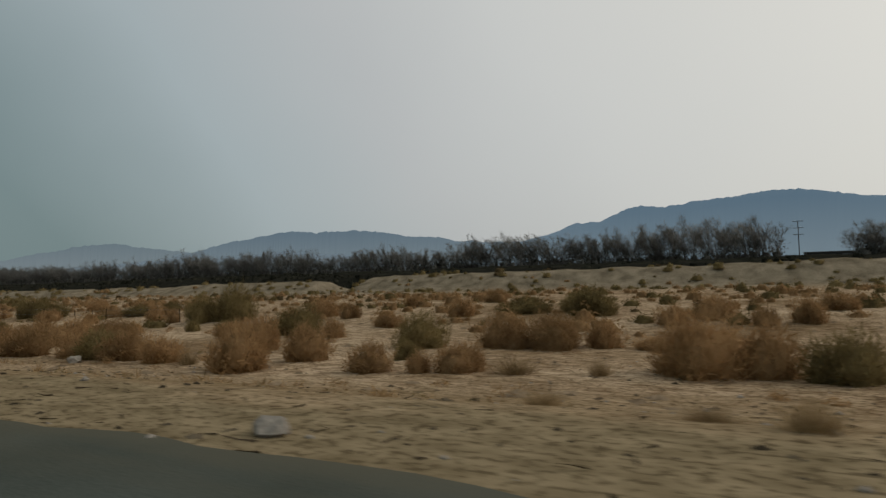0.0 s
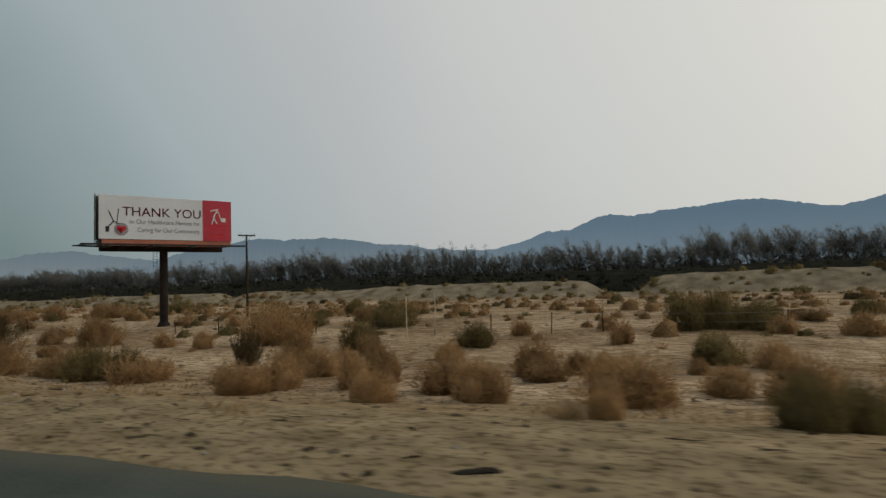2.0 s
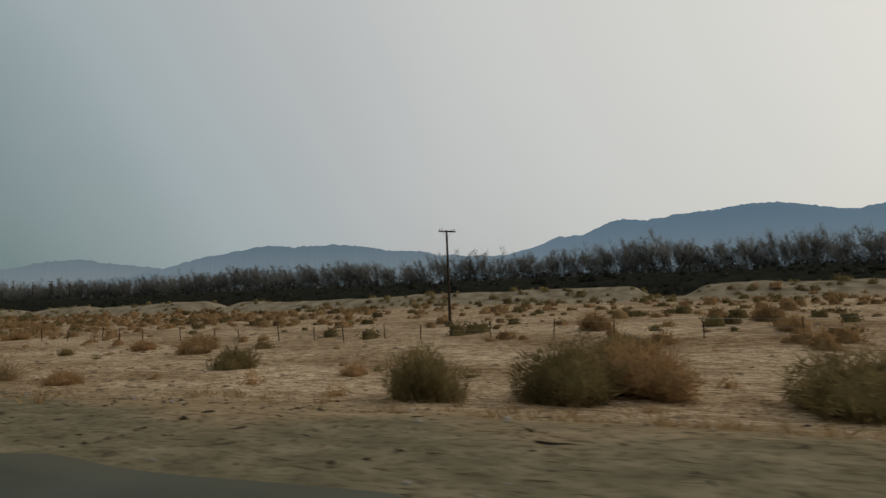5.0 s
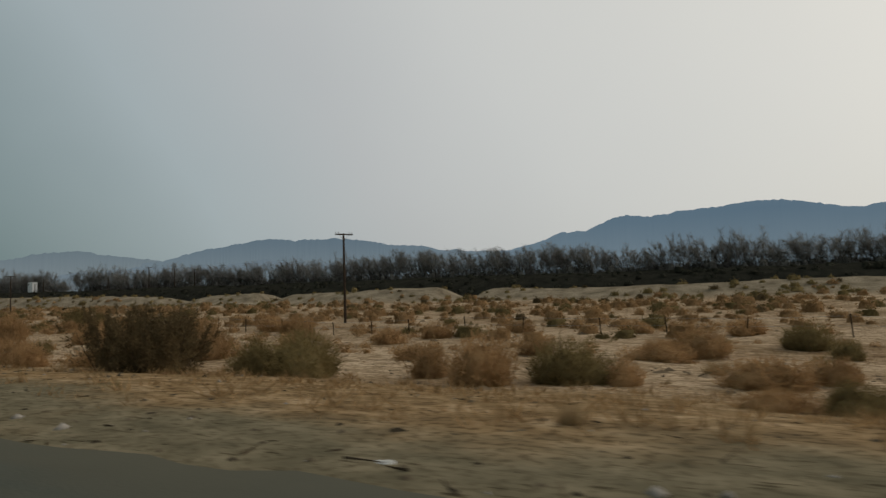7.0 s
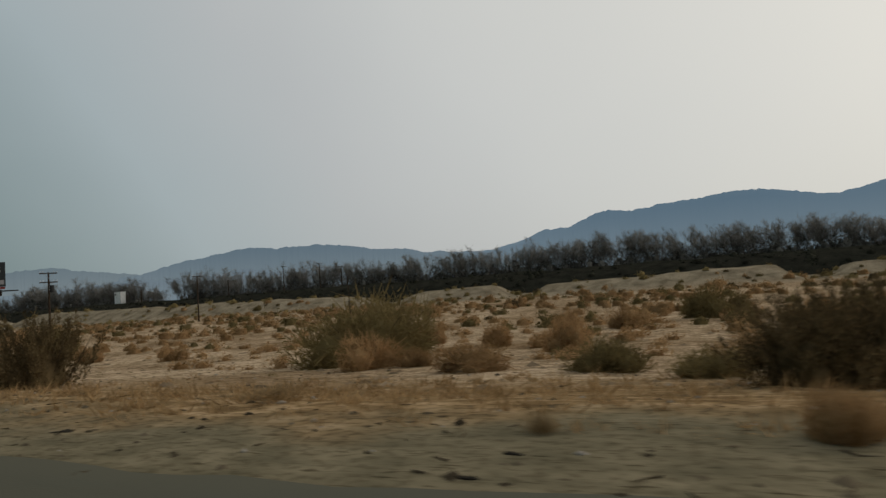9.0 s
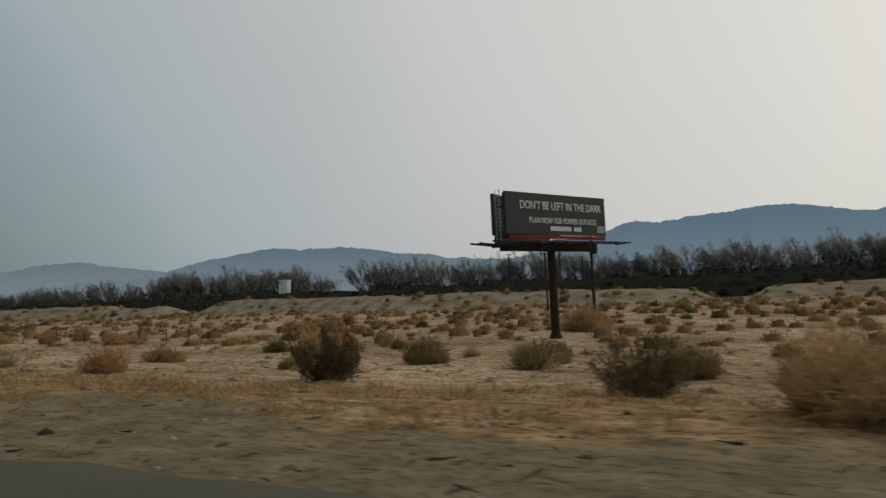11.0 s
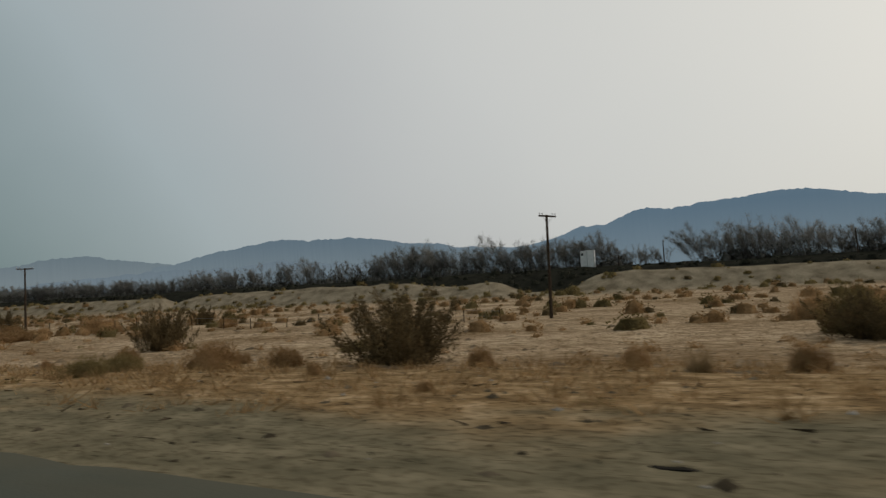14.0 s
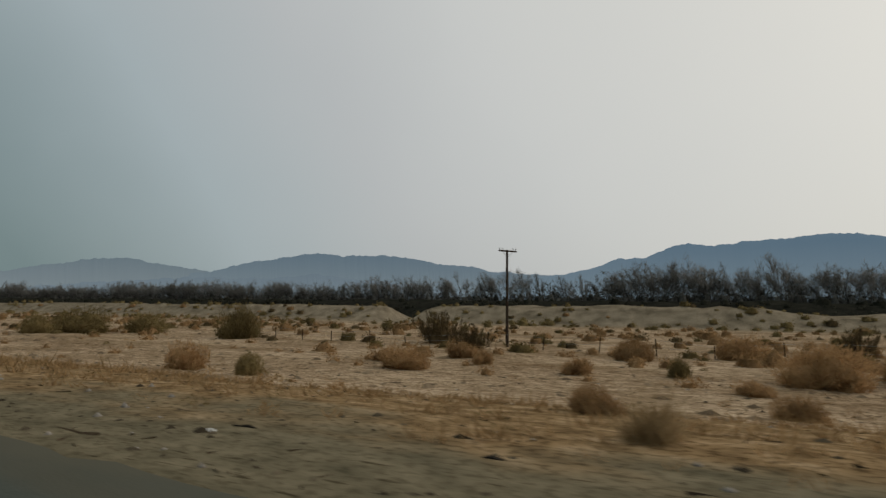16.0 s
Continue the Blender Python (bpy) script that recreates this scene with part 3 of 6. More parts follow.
def shrub_meshes(seed, style, much=1.0):
    """Foliage and wood of a shrub one metre high and two metres wide; much: its share of twigs, for shrubs farther off."""
    big = much ** -.5
    rng = np.random.default_rng(seed)
    if style == "tuft":
        n = 620
        base = np.c_[rng.normal(0, .26, (n, 2)), np.zeros(n)]
        way = unit(np.c_[base[:, :2] * 1.3 + rng.normal(0, .35, (n, 2)), rng.uniform(.5, 1.2, n)])
        f = ribbons(rng, base, way, rng.uniform(.35, .95, n), rng.uniform(.016, .034, n), 2, .28)
        return f, None
    if style == "spiky":
        m = 64
        foot = np.c_[rng.normal(0, .26, (m, 2)), np.full(m, -.04)]
        way = unit(np.c_[foot[:, :2] * 1.1 + rng.normal(0, .24, (m, 2)), rng.uniform(.6, 1.0, m)])
        reach = rng.uniform(.55, 1.10, m)
        wood = ribbons(rng, foot, way, reach, rng.uniform(.025, .045, m), 3, .10)
        n = int(12000 * much)
        pick = rng.integers(0, m, n)
        along = rng.uniform(.12, 1.02, n) ** .85
        plume = (.105 - .075 * along) * rng.uniform(.5, 1.2, m)[pick]
        pos = foot[pick] + way[pick] * (reach[pick] * along)[:, None] + rng.normal(0, 1, (n, 3)) * plume[:, None]
        pos[:, 2] = np.abs(pos[:, 2])
        parts = [ribbons(rng, pos, unit(way[pick] + rng.normal(0, .5, (n, 3))), rng.uniform(.035, .085, n) * big, rng.uniform(.010, .022, n) * big, 1)]
        lobes = np.array([(0, 0, .30, .44), (.32, .12, .20, .32), (-.32, -.14, .20, .32), (.05, -.32, .18, .30), (-.08, .32, .18, .30)])
        parts.append(crown_heart(rng, lobes, .76))
    else:
        k = rng.integers(8, 13)
        far = rng.uniform(.15, .74, k)
        turn = rng.uniform(0, 2 * math.pi, k)
        lobes = np.c_[far * np.cos(turn), far * np.sin(turn), rng.uniform(.0, .38, k) * (1.15 - far), rng.uniform(.22, .41, k)]
        lobes[0] = (rng.uniform(-.15, .15), rng.uniform(-.15, .15), .18, .41)
        n = int(5200 * much)
        d = unit(np.c_[rng.normal(size=(n, 2)), rng.uniform(-.12, 1.5, n) * rng.uniform(.1, 1.2, n)])
        r = lobe_reach(lobes, d)
        r = r * (.82 + .18 * np.clip(d[:, 2] / .3, 0, 1))
        pos = d * (r * rng.uniform(.45, 1, n) ** .7)[:, None]
        pos[:, 2] = np.abs(pos[:, 2])
        way = unit(d * .6 + rng.normal(0, .55, (n, 3)) + np.array([0, 0, .32]))
        long = rng.uniform(.05, .13, n) * np.where(rng.uniform(0, 1, n) < .14, 2.0, 1)
        parts = [ribbons(rng, pos, way, long * big ** .5, rng.uniform(.007, .016, n) * big ** 1.3, 1), crown_heart(rng, lobes, .74)]
        m = 40
        way = unit(np.c_[rng.normal(0, .7, (m, 2)), rng.uniform(.35, 1.1, m)])
        wood = ribbons(rng, np.c_[rng.normal(0, .08, (m, 2)), np.full(m, -.04)], way, rng.uniform(.4, .75, m), np.full(m, .03), 3, .2)
    V, F, o = [], [], 0
    for v, f in parts:
        V.append(v)
        F.append(f + o)
        o += len(v)
    V = np.concatenate(V)
    size = np.array([np.percentile(np.abs(V[:, 0]), 98), np.percentile(np.abs(V[:, 1]), 98), np.percentile(V[:, 2], 98.5)])
    return (V / size, np.concatenate(F)), (wood[0] / size * (.74, .74, .84), wood[1])


KINDS = {
    "d": ("tumbleweed", "round", M_DRY, 6, "dry rounded tumbleweed of red-brown twigs on desert sand", "shrub"),
    "g": ("saltbush", "round", M_OLIVE, 6, "olive-brown saltbush with dense fine twigs on sand", "shrub"),
    "c": ("creosote_bush", "spiky", M_DARK, 5, "large dark creosote bush with upright twiggy branches", "shrub"),
    "p": ("grass_clump", "tuft", M_PALE, 4, "bleached dry clump of desert bunchgrass on gravel", "grass"),
}
PROTO = {}
for key, (nm, style, mt, count, lab, cat) in KINDS.items():
    PROTO[key] = []
    for i in range(count):
        for much in (1.0, .45):
            f, s = shrub_meshes(100 + 17 * i + ord(key), style, much)
            PROTO[key].append((to_mesh(nm + "_foliage", f[0], f[1], mt), to_mesh(nm + "_stems", s[0], s[1], M_STEM) if s else None))
plant_rng = random.Random(5)


def plant(key, rows):
    """Sets shrubs of one kind; rows: metres along, to the side, width and height."""
    nm, style, mt, count, lab, cat = KINDS[key]
    for u, v, w, h in rows:
        if style == "round" and h > .8 * w:      # these kinds spread wider than they are tall
            w, h = 1.12 * math.sqrt(w * h), .89 * math.sqrt(w * h)
        z = float(ground_z(u, v)) - 0.03
        ob = thing(nm, spot(u, v, z, plant_rng.uniform(0, 360)), lab, cat, "desert shrubs")
        s = w / 2 * {"round": 1.07, "spiky": 1.0, "tuft": 1.15}[style]
        ob.scale = (s, s * plant_rng.uniform(.85, 1.1), h)
        fo, st = plant_rng.choice(PROTO[key][0 if v < 14.5 or w > 2.3 else 1::2])
        for pn, me in (("foliage" if st else "tuft", fo), ("wood", st)):
            if me:
                c = new(pn, me)
                c.parent = ob


plant("c", [
    (57.7, 23.4, 1.2, 1.5), (91.9, 21.7, 1.7, 1.6), (122.8, 27.9, 4.4, 2.1), (134.8, 27.9, 7.0, 2.8), (153.9, 28.3, 1.8, 2.0), (171.1, 22.7, 3.3, 2.1),
    (263.2, 13.2, 2.6, 1.8), (264.2, 14.2, 3.2, 1.9), (265.6, 13.6, 3.2, 2.0), (312.4, 13.7, 3.8, 2.0), (313.7, 13.0, 3.0, 1.7), (314.5, 12.2, 2.5, 1.5),
    (337.3, 13.9, 3.2, 2.4), (475.9, 29.0, 3.8, 1.7), (490.0, 15.0, 3.2, 1.9), (513.2, 26.7, 3.8, 2.5),
    (530.8, 15.1, 2.9, 2.2), (532.3, 15.0, 2.6, 2.1), (540.2, 55.5, 3.0, 2.1), (566.8, 42.0, 3.1, 1.6), (574.6, 51.2, 4.9, 2.8),
])
plant("d", [
    (514.4, 15.5, 2.7, 1.7), (516.2, 15.2, 1.7, 1.5),
    (-6.6, 48.2, 1.9, 1.2), (-4.2, 41.1, 1.7, 1.7), (-1.8, 40.6, 1.7, 1.0), (-0.8, 20.8, 2.1, 1.7), (1.1, 43.3, 2.6, 1.5), (1.2, 20.6, 2.9, 1.9),
    (3.3, 29.6, 1.6, 0.6), (3.3, 39.9, 2.1, 1.2), (5.8, 29.9, 1.8, 1.3), (8.0, 29.0, 2.8, 1.7), (8.6, 18.9, 1.7, 1.0), (9.8, 18.0, 0.7, 0.8),
    (10.5, 28.6, 2.6, 1.6), (11.8, 18.1, 1.8, 1.0), (16.6, 20.4, 2.1, 1.5), (16.8, 16.8, 1.9, 1.9), (20.1, 44.7, 1.6, 1.8), (22.0, 23.3, 1.8, 2.0),
    (22.2, 17.6, 1.6, 1.1), (23.0, 37.8, 2.3, 1.2), (23.1, 31.0, 1.6, 1.2), (23.1, 60.7, 2.7, 1.4), (24.9, 17.9, 1.7, 1.3), (28.4, 17.8, 1.3, 1.2),
])
plant("d", [
    (29.7, 42.6, 1.7, 1.4), (30.7, 55.7, 2.1, 1.2), (31.1, 17.2, 2.0, 1.3), (31.8, 30.7, 1.8, 1.0), (33.2, 43.6, 2.3, 1.7), (33.8, 39.8, 1.8, 1.2),
    (34.2, 23.9, 2.5, 1.6), (34.4, 44.2, 1.9, 1.1), (34.7, 16.2, 2.4, 1.4), (36.7, 24.7, 1.4, 0.9), (37.1, 21.9, 2.4, 1.1), (39.4, 20.4, 2.2, 1.3),
    (41.2, 25.8, 2.6, 1.5), (41.8, 30.7, 1.3, 0.9), (42.1, 19.0, 1.5, 1.2), (43.5, 16.8, 1.5, 0.9), (46.1, 44.8, 2.1, 1.3), (47.0, 38.6, 1.1, 1.6),
    (47.1, 17.2, 1.2, 1.0), (48.7, 28.0, 2.0, 1.3), (49.5, 43.8, 2.1, 2.0), (50.2, 39.4, 1.8, 1.0), (50.7, 16.2, 1.9, 1.4), (50.8, 27.9, 1.5, 0.9),
])
plant("d", [
    (51.2, 21.6, 1.3, 1.2), (52.3, 19.4, 1.0, 0.8), (52.3, 42.3, 1.4, 0.8), (52.5, 14.7, 1.9, 1.3), (53.8, 19.1, 1.0, 1.3), (54.8, 24.2, 1.6, 1.1),
    (55.3, 15.4, 1.4, 0.9), (55.4, 20.7, 1.9, 1.3), (56.1, 43.7, 2.0, 1.0), (58.5, 13.5, 1.6, 1.0), (59.4, 17.2, 2.5, 1.4), (60.3, 42.1, 2.7, 0.8),
    (61.0, 18.5, 1.3, 1.1), (62.1, 14.0, 1.0, 0.8), (62.5, 16.0, 1.5, 1.0), (64.6, 38.0, 2.0, 1.2), (64.8, 20.3, 2.3, 1.2), (65.3, 14.5, 1.3, 0.7),
    (65.8, 44.4, 1.5, 0.8), (66.9, 19.6, 2.2, 1.3), (68.3, 38.9, 1.6, 1.0), (70.1, 25.7, 1.6, 1.0), (70.6, 16.9, 1.7, 1.1), (72.1, 17.8, 1.4, 0.8),
])
plant("d", [
    (72.6, 48.4, 2.8, 1.5), (72.8, 23.3, 0.8, 0.6), (74.1, 8.1, 0.4, 0.5), (74.4, 15.2, 2.1, 1.2), (75.6, 19.2, 1.1, 1.0), (76.6, 33.5, 1.4, 1.1),
    (76.9, 21.7, 1.0, 0.9), (77.5, 19.4, 1.3, 0.8), (78.0, 14.5, 1.4, 1.1), (78.2, 20.6, 1.6, 1.2), (78.3, 40.4, 1.1, 1.0), (79.6, 16.0, 1.7, 1.0),
    (80.5, 13.0, 1.3, 0.7), (82.6, 17.5, 1.5, 1.2), (82.7, 15.9, 1.0, 1.1), (83.4, 25.1, 1.4, 0.8), (83.4, 37.9, 1.5, 1.0), (85.1, 15.4, 1.3, 1.1),
    (85.2, 13.7, 1.5, 0.9), (86.1, 19.0, 1.4, 1.0), (86.4, 21.4, 0.8, 1.1), (87.8, 20.7, 1.2, 0.8), (89.0, 21.2, 1.5, 0.9), (89.2, 28.0, 1.3, 1.0),
])
plant("d", [
    (91.7, 15.7, 1.9, 0.9), (93.3, 27.4, 1.4, 1.0), (94.1, 35.1, 1.3, 1.0), (96.1, 15.8, 2.3, 1.0), (99.2, 15.2, 2.0, 1.3), (99.5, 33.3, 4.3, 2.6),
    (99.8, 19.6, 0.9, 0.8), (100.2, 56.5, 1.4, 1.4), (100.4, 47.2, 2.8, 1.3), (102.6, 17.2, 1.9, 1.0), (102.6, 29.6, 1.4, 1.1), (106.8, 15.8, 1.5, 1.5),
    (106.8, 17.7, 1.3, 1.2), (106.9, 30.4, 1.4, 1.1), (108.3, 23.4, 1.3, 0.7), (109.4, 44.5, 2.5, 0.8), (110.5, 19.0, 1.9, 1.0), (112.7, 29.8, 2.8, 2.0),
    (113.2, 44.0, 1.6, 1.0), (113.5, 18.6, 2.8, 1.5), (115.9, 17.4, 1.5, 1.0), (117.6, 29.5, 1.7, 1.2), (117.9, 19.7, 1.4, 1.1), (120.1, 44.8, 2.2, 0.9),
])
plant("d", [
    (121.9, 17.0, 2.4, 1.3), (125.9, 17.8, 2.5, 1.2), (126.7, 16.3, 1.8, 1.3), (129.3, 18.5, 2.6, 1.0), (134.6, 50.5, 2.0, 1.3), (139.8, 41.4, 1.4, 1.1),
    (142.4, 39.1, 1.3, 0.7), (142.4, 52.8, 3.5, 1.8), (143.8, 40.0, 0.5, 1.3), (144.2, 25.1, 0.6, 0.5), (149.0, 17.5, 1.4, 1.0), (149.9, 51.2, 2.7, 1.8),
    (151.0, 15.7, 1.5, 0.9), (151.0, 45.1, 2.7, 1.7), (152.7, 16.4, 1.7, 1.1), (153.1, 49.4, 2.4, 1.3), (153.5, 40.7, 0.8, 0.6), (154.0, 16.4, 1.8, 0.9),
    (155.6, 38.2, 2.0, 0.9), (156.1, 15.5, 2.2, 1.2), (157.7, 50.0, 3.3, 1.2), (158.7, 15.0, 1.9, 0.9), (158.7, 18.2, 1.5, 0.9), (159.9, 27.2, 2.3, 1.5),
])
plant("d", [
    (161.3, 32.5, 1.2, 1.1), (164.3, 16.0, 1.0, 0.8), (164.9, 30.7, 1.2, 1.1), (165.3, 26.2, 1.6, 0.9), (165.6, 16.1, 1.9, 1.1), (167.3, 21.1, 2.1, 1.5),
    (167.9, 32.1, 1.2, 1.4), (168.6, 17.5, 2.1, 1.0), (169.2, 16.7, 1.7, 1.3), (173.7, 41.7, 2.0, 0.9), (174.3, 49.7, 1.9, 1.3), (180.5, 19.0, 2.6, 1.5),
    (185.9, 43.3, 2.3, 1.2), (244.8, 18.3, 1.3, 0.7), (245.6, 39.5, 2.0, 0.9), (246.5, 17.3, 2.0, 0.8), (246.8, 13.0, 1.4, 0.4), (248.4, 27.4, 2.5, 1.1),
    (249.7, 25.5, 2.5, 0.8), (250.1, 16.6, 1.2, 0.7), (251.8, 39.8, 2.2, 0.8), (253.6, 15.4, 1.5, 1.5), (255.0, 26.4, 1.4, 0.9), (256.0, 17.0, 1.5, 0.9),
])
plant("d", [
    (259.6, 39.8, 1.6, 0.8), (260.0, 23.9, 1.3, 0.6), (263.8, 35.2, 1.8, 1.0), (265.6, 32.0, 2.1, 0.9), (268.5, 20.3, 1.8, 1.7), (268.7, 14.9, 1.1, 0.6),
    (270.7, 13.9, 1.2, 0.8), (273.9, 15.4, 1.7, 1.0), (274.3, 35.2, 1.5, 1.3), (274.9, 22.4, 1.5, 0.9), (275.6, 15.3, 1.4, 1.1), (277.9, 39.0, 2.4, 1.2),
    (280.4, 17.9, 1.0, 0.7), (281.5, 40.6, 2.5, 1.1), (284.2, 33.8, 2.6, 1.7), (285.0, 16.0, 1.3, 0.8), (285.4, 29.8, 2.2, 1.3), (287.1, 45.9, 2.4, 1.3),
    (288.1, 28.2, 1.2, 1.1), (291.5, 15.5, 1.7, 1.1), (293.7, 32.8, 1.9, 1.5), (294.7, 17.2, 1.8, 1.2), (295.4, 18.2, 0.8, 1.0), (295.9, 26.6, 1.4, 0.9),
])
plant("d", [
    (297.0, 12.6, 1.3, 0.8), (298.5, 18.9, 1.1, 0.8), (299.7, 30.1, 1.5, 1.4), (299.9, 18.4, 1.1, 0.5), (300.7, 30.6, 2.5, 2.0), (301.4, 20.8, 2.3, 1.1),
    (302.5, 40.7, 2.2, 1.3), (302.7, 18.3, 1.0, 0.7), (304.3, 18.0, 2.3, 1.3), (305.6, 7.8, 0.5, 0.5), (308.4, 21.0, 2.0, 1.3), (308.5, 41.2, 1.8, 1.2),
    (309.3, 36.1, 1.9, 1.5), (310.4, 14.7, 1.0, 1.1), (311.6, 20.7, 1.8, 0.9), (314.3, 18.7, 1.5, 1.0), (315.1, 6.4, 0.6, 0.5), (319.8, 40.0, 2.1, 1.2),
    (321.4, 27.3, 1.8, 1.6), (322.9, 30.2, 1.7, 0.8), (323.0, 18.4, 2.2, 0.8), (323.4, 38.8, 1.7, 1.1), (325.8, 30.8, 1.8, 1.1), (325.9, 20.6, 1.3, 0.7),
])
plant("d", [
    (327.7, 20.4, 2.2, 1.3), (330.3, 33.1, 0.9, 1.4), (333.5, 6.5, 0.3, 0.2), (343.2, 16.9, 1.3, 0.9), (345.5, 28.1, 1.0, 0.7), (346.3, 28.0, 0.7, 0.5),
    (348.2, 22.2, 0.6, 0.4), (349.3, 30.5, 1.0, 0.9), (352.0, 19.2, 1.4, 0.9), (353.2, 16.2, 2.2, 1.0), (353.3, 27.9, 1.6, 1.0), (354.9, 6.8, 0.4, 0.4),
    (359.7, 22.3, 1.1, 0.7), (361.0, 17.8, 1.0, 0.8), (364.2, 17.4, 2.0, 1.2), (366.7, 34.4, 3.6, 1.0), (391.9, 49.1, 4.1, 1.8), (431.9, 8.3, 0.7, 0.5),
    (432.6, 12.1, 0.7, 0.7), (433.3, 38.6, 2.7, 0.8), (434.1, 11.9, 1.3, 0.8), (435.3, 10.6, 1.3, 0.9), (437.5, 13.4, 1.2, 0.9), (439.1, 11.2, 0.9, 0.5),
])
plant("d", [
    (440.6, 17.3, 1.6, 0.9), (440.9, 12.4, 0.6, 0.5), (441.5, 10.7, 1.7, 1.0), (442.2, 37.5, 1.4, 1.1), (444.8, 42.7, 1.4, 1.3), (445.0, 33.9, 1.7, 1.1),
    (445.2, 12.1, 0.9, 1.0), (446.2, 22.7, 0.7, 0.4), (449.0, 42.6, 1.3, 1.2), (452.1, 30.3, 0.7, 0.6), (461.5, 20.7, 0.7, 0.5), (463.9, 19.6, 0.7, 0.7),
    (466.5, 14.8, 0.9, 0.6), (468.9, 13.0, 1.1, 0.6), (469.7, 12.2, 0.4, 0.7), (471.3, 46.9, 2.5, 1.3), (476.1, 40.2, 2.7, 1.4), (480.1, 13.7, 0.6, 0.6),
    (483.5, 14.1, 0.5, 0.6), (486.2, 8.8, 0.3, 0.2), (487.3, 14.2, 0.6, 0.5), (490.5, 11.6, 0.4, 0.3), (492.7, 13.4, 0.9, 0.5), (495.2, 13.2, 1.3, 0.8),
])
plant("d", [
    (495.7, 14.9, 0.4, 0.4), (498.5, 8.6, 0.5, 0.7), (503.2, 16.5, 0.7, 0.8), (505.5, 14.8, 0.4, 0.4), (514.8, 8.2, 0.8, 0.3), (520.1, 18.1, 1.4, 0.9),
    (524.5, 19.7, 1.4, 0.7), (528.3, 16.5, 0.9, 0.6), (530.1, 49.4, 1.9, 1.0), (540.7, 33.5, 3.9, 1.0), (541.3, 30.7, 2.7, 1.4), (541.9, 20.8, 1.7, 0.9),
    (542.1, 24.2, 2.2, 1.7), (542.2, 44.1, 3.1, 0.7), (545.2, 29.6, 3.0, 1.7), (546.8, 17.7, 1.1, 0.6), (546.8, 48.5, 1.2, 0.9), (547.8, 23.6, 1.2, 0.5),
    (548.6, 47.4, 3.6, 1.7), (550.6, 11.4, 0.9, 0.5), (554.6, 41.3, 2.6, 1.4), (555.2, 28.5, 1.3, 0.7), (556.2, 45.6, 1.7, 0.8), (560.9, 30.3, 0.9, 1.0),
])
plant("d", [
    (564.2, 27.4, 2.7, 1.1), (564.4, 34.8, 1.8, 1.0), (567.3, 30.2, 1.3, 0.7), (570.1, 18.5, 1.5, 1.2),
])
plant("g", [
    (-2.8, 20.1, 2.2, 1.4), (9.6, 44.1, 3.6, 2.0), (10.8, 48.1, 3.8, 1.5), (12.1, 21.3, 1.0, 0.8), (14.8, 27.2, 2.9, 1.7), (15.6, 47.8, 4.0, 1.3),
    (18.3, 8.6, 1.4, 1.1), (27.0, 32.2, 3.1, 1.9), (27.1, 18.2, 2.3, 1.2), (32.3, 23.0, 1.5, 0.8), (35.0, 34.2, 2.2, 0.9), (37.8, 18.4, 1.7, 0.9),
    (38.2, 33.2, 1.0, 0.8), (41.2, 40.5, 3.7, 3.0), (43.3, 39.0, 3.3, 2.2), (56.1, 14.4, 0.7, 0.6), (56.8, 17.6, 1.2, 0.7), (57.7, 42.9, 3.5, 1.1),
    (59.2, 29.3, 1.7, 1.1), (60.5, 27.7, 2.3, 0.8), (60.5, 30.8, 1.4, 0.8), (61.8, 50.4, 2.4, 1.1), (62.6, 30.2, 1.5, 0.8), (64.5, 26.2, 1.6, 1.0),
])
plant("g", [
    (69.4, 40.9, 3.1, 1.6), (71.1, 8.6, 0.5, 0.9), (71.7, 8.3, 0.8, 0.7), (71.7, 40.6, 2.3, 2.5), (72.4, 27.0, 2.5, 1.2), (73.3, 40.4, 2.5, 2.4),
    (84.4, 31.8, 2.4, 1.3), (88.5, 16.7, 1.2, 0.5), (91.1, 6.0, 0.5, 0.5), (91.5, 30.8, 2.2, 1.6), (92.4, 15.6, 1.5, 1.2), (94.0, 15.4, 2.0, 1.3),
    (95.9, 43.6, 3.6, 2.2), (101.9, 36.8, 3.0, 2.2), (104.0, 43.8, 2.2, 1.1), (107.7, 6.8, 1.2, 0.9), (107.9, 56.6, 2.9, 1.5), (108.9, 17.2, 2.3, 1.3),
    (112.2, 22.7, 1.5, 1.0), (119.0, 16.9, 1.8, 1.2), (123.4, 17.2, 1.7, 1.4), (133.3, 18.0, 3.2, 1.4), (137.9, 18.6, 2.9, 1.1), (142.1, 17.6, 2.2, 0.9),
])
plant("g", [
    (143.9, 13.7, 1.2, 1.1), (144.0, 66.0, 4.0, 1.8), (146.7, 20.7, 3.7, 1.4), (149.3, 15.0, 0.8, 0.9), (151.4, 37.9, 2.1, 0.8), (153.8, 35.2, 2.5, 1.5),
    (157.3, 39.3, 2.3, 0.7), (157.7, 34.9, 1.8, 1.3), (161.4, 38.7, 3.2, 1.1), (161.5, 17.0, 2.2, 1.6), (163.0, 16.6, 2.3, 1.5), (171.3, 17.6, 2.5, 1.6),
    (175.1, 17.4, 3.6, 1.6), (182.5, 32.2, 3.2, 0.9), (182.7, 17.7, 2.8, 1.7), (186.6, 16.0, 2.6, 1.5), (242.6, 28.5, 1.1, 0.8), (243.5, 32.9, 2.4, 1.2),
    (245.6, 12.9, 1.2, 0.6), (251.6, 16.5, 2.4, 1.1), (259.9, 16.0, 2.6, 1.4), (261.3, 15.4, 1.5, 1.1), (261.7, 17.2, 1.1, 1.1), (272.5, 24.0, 0.7, 0.8),
])
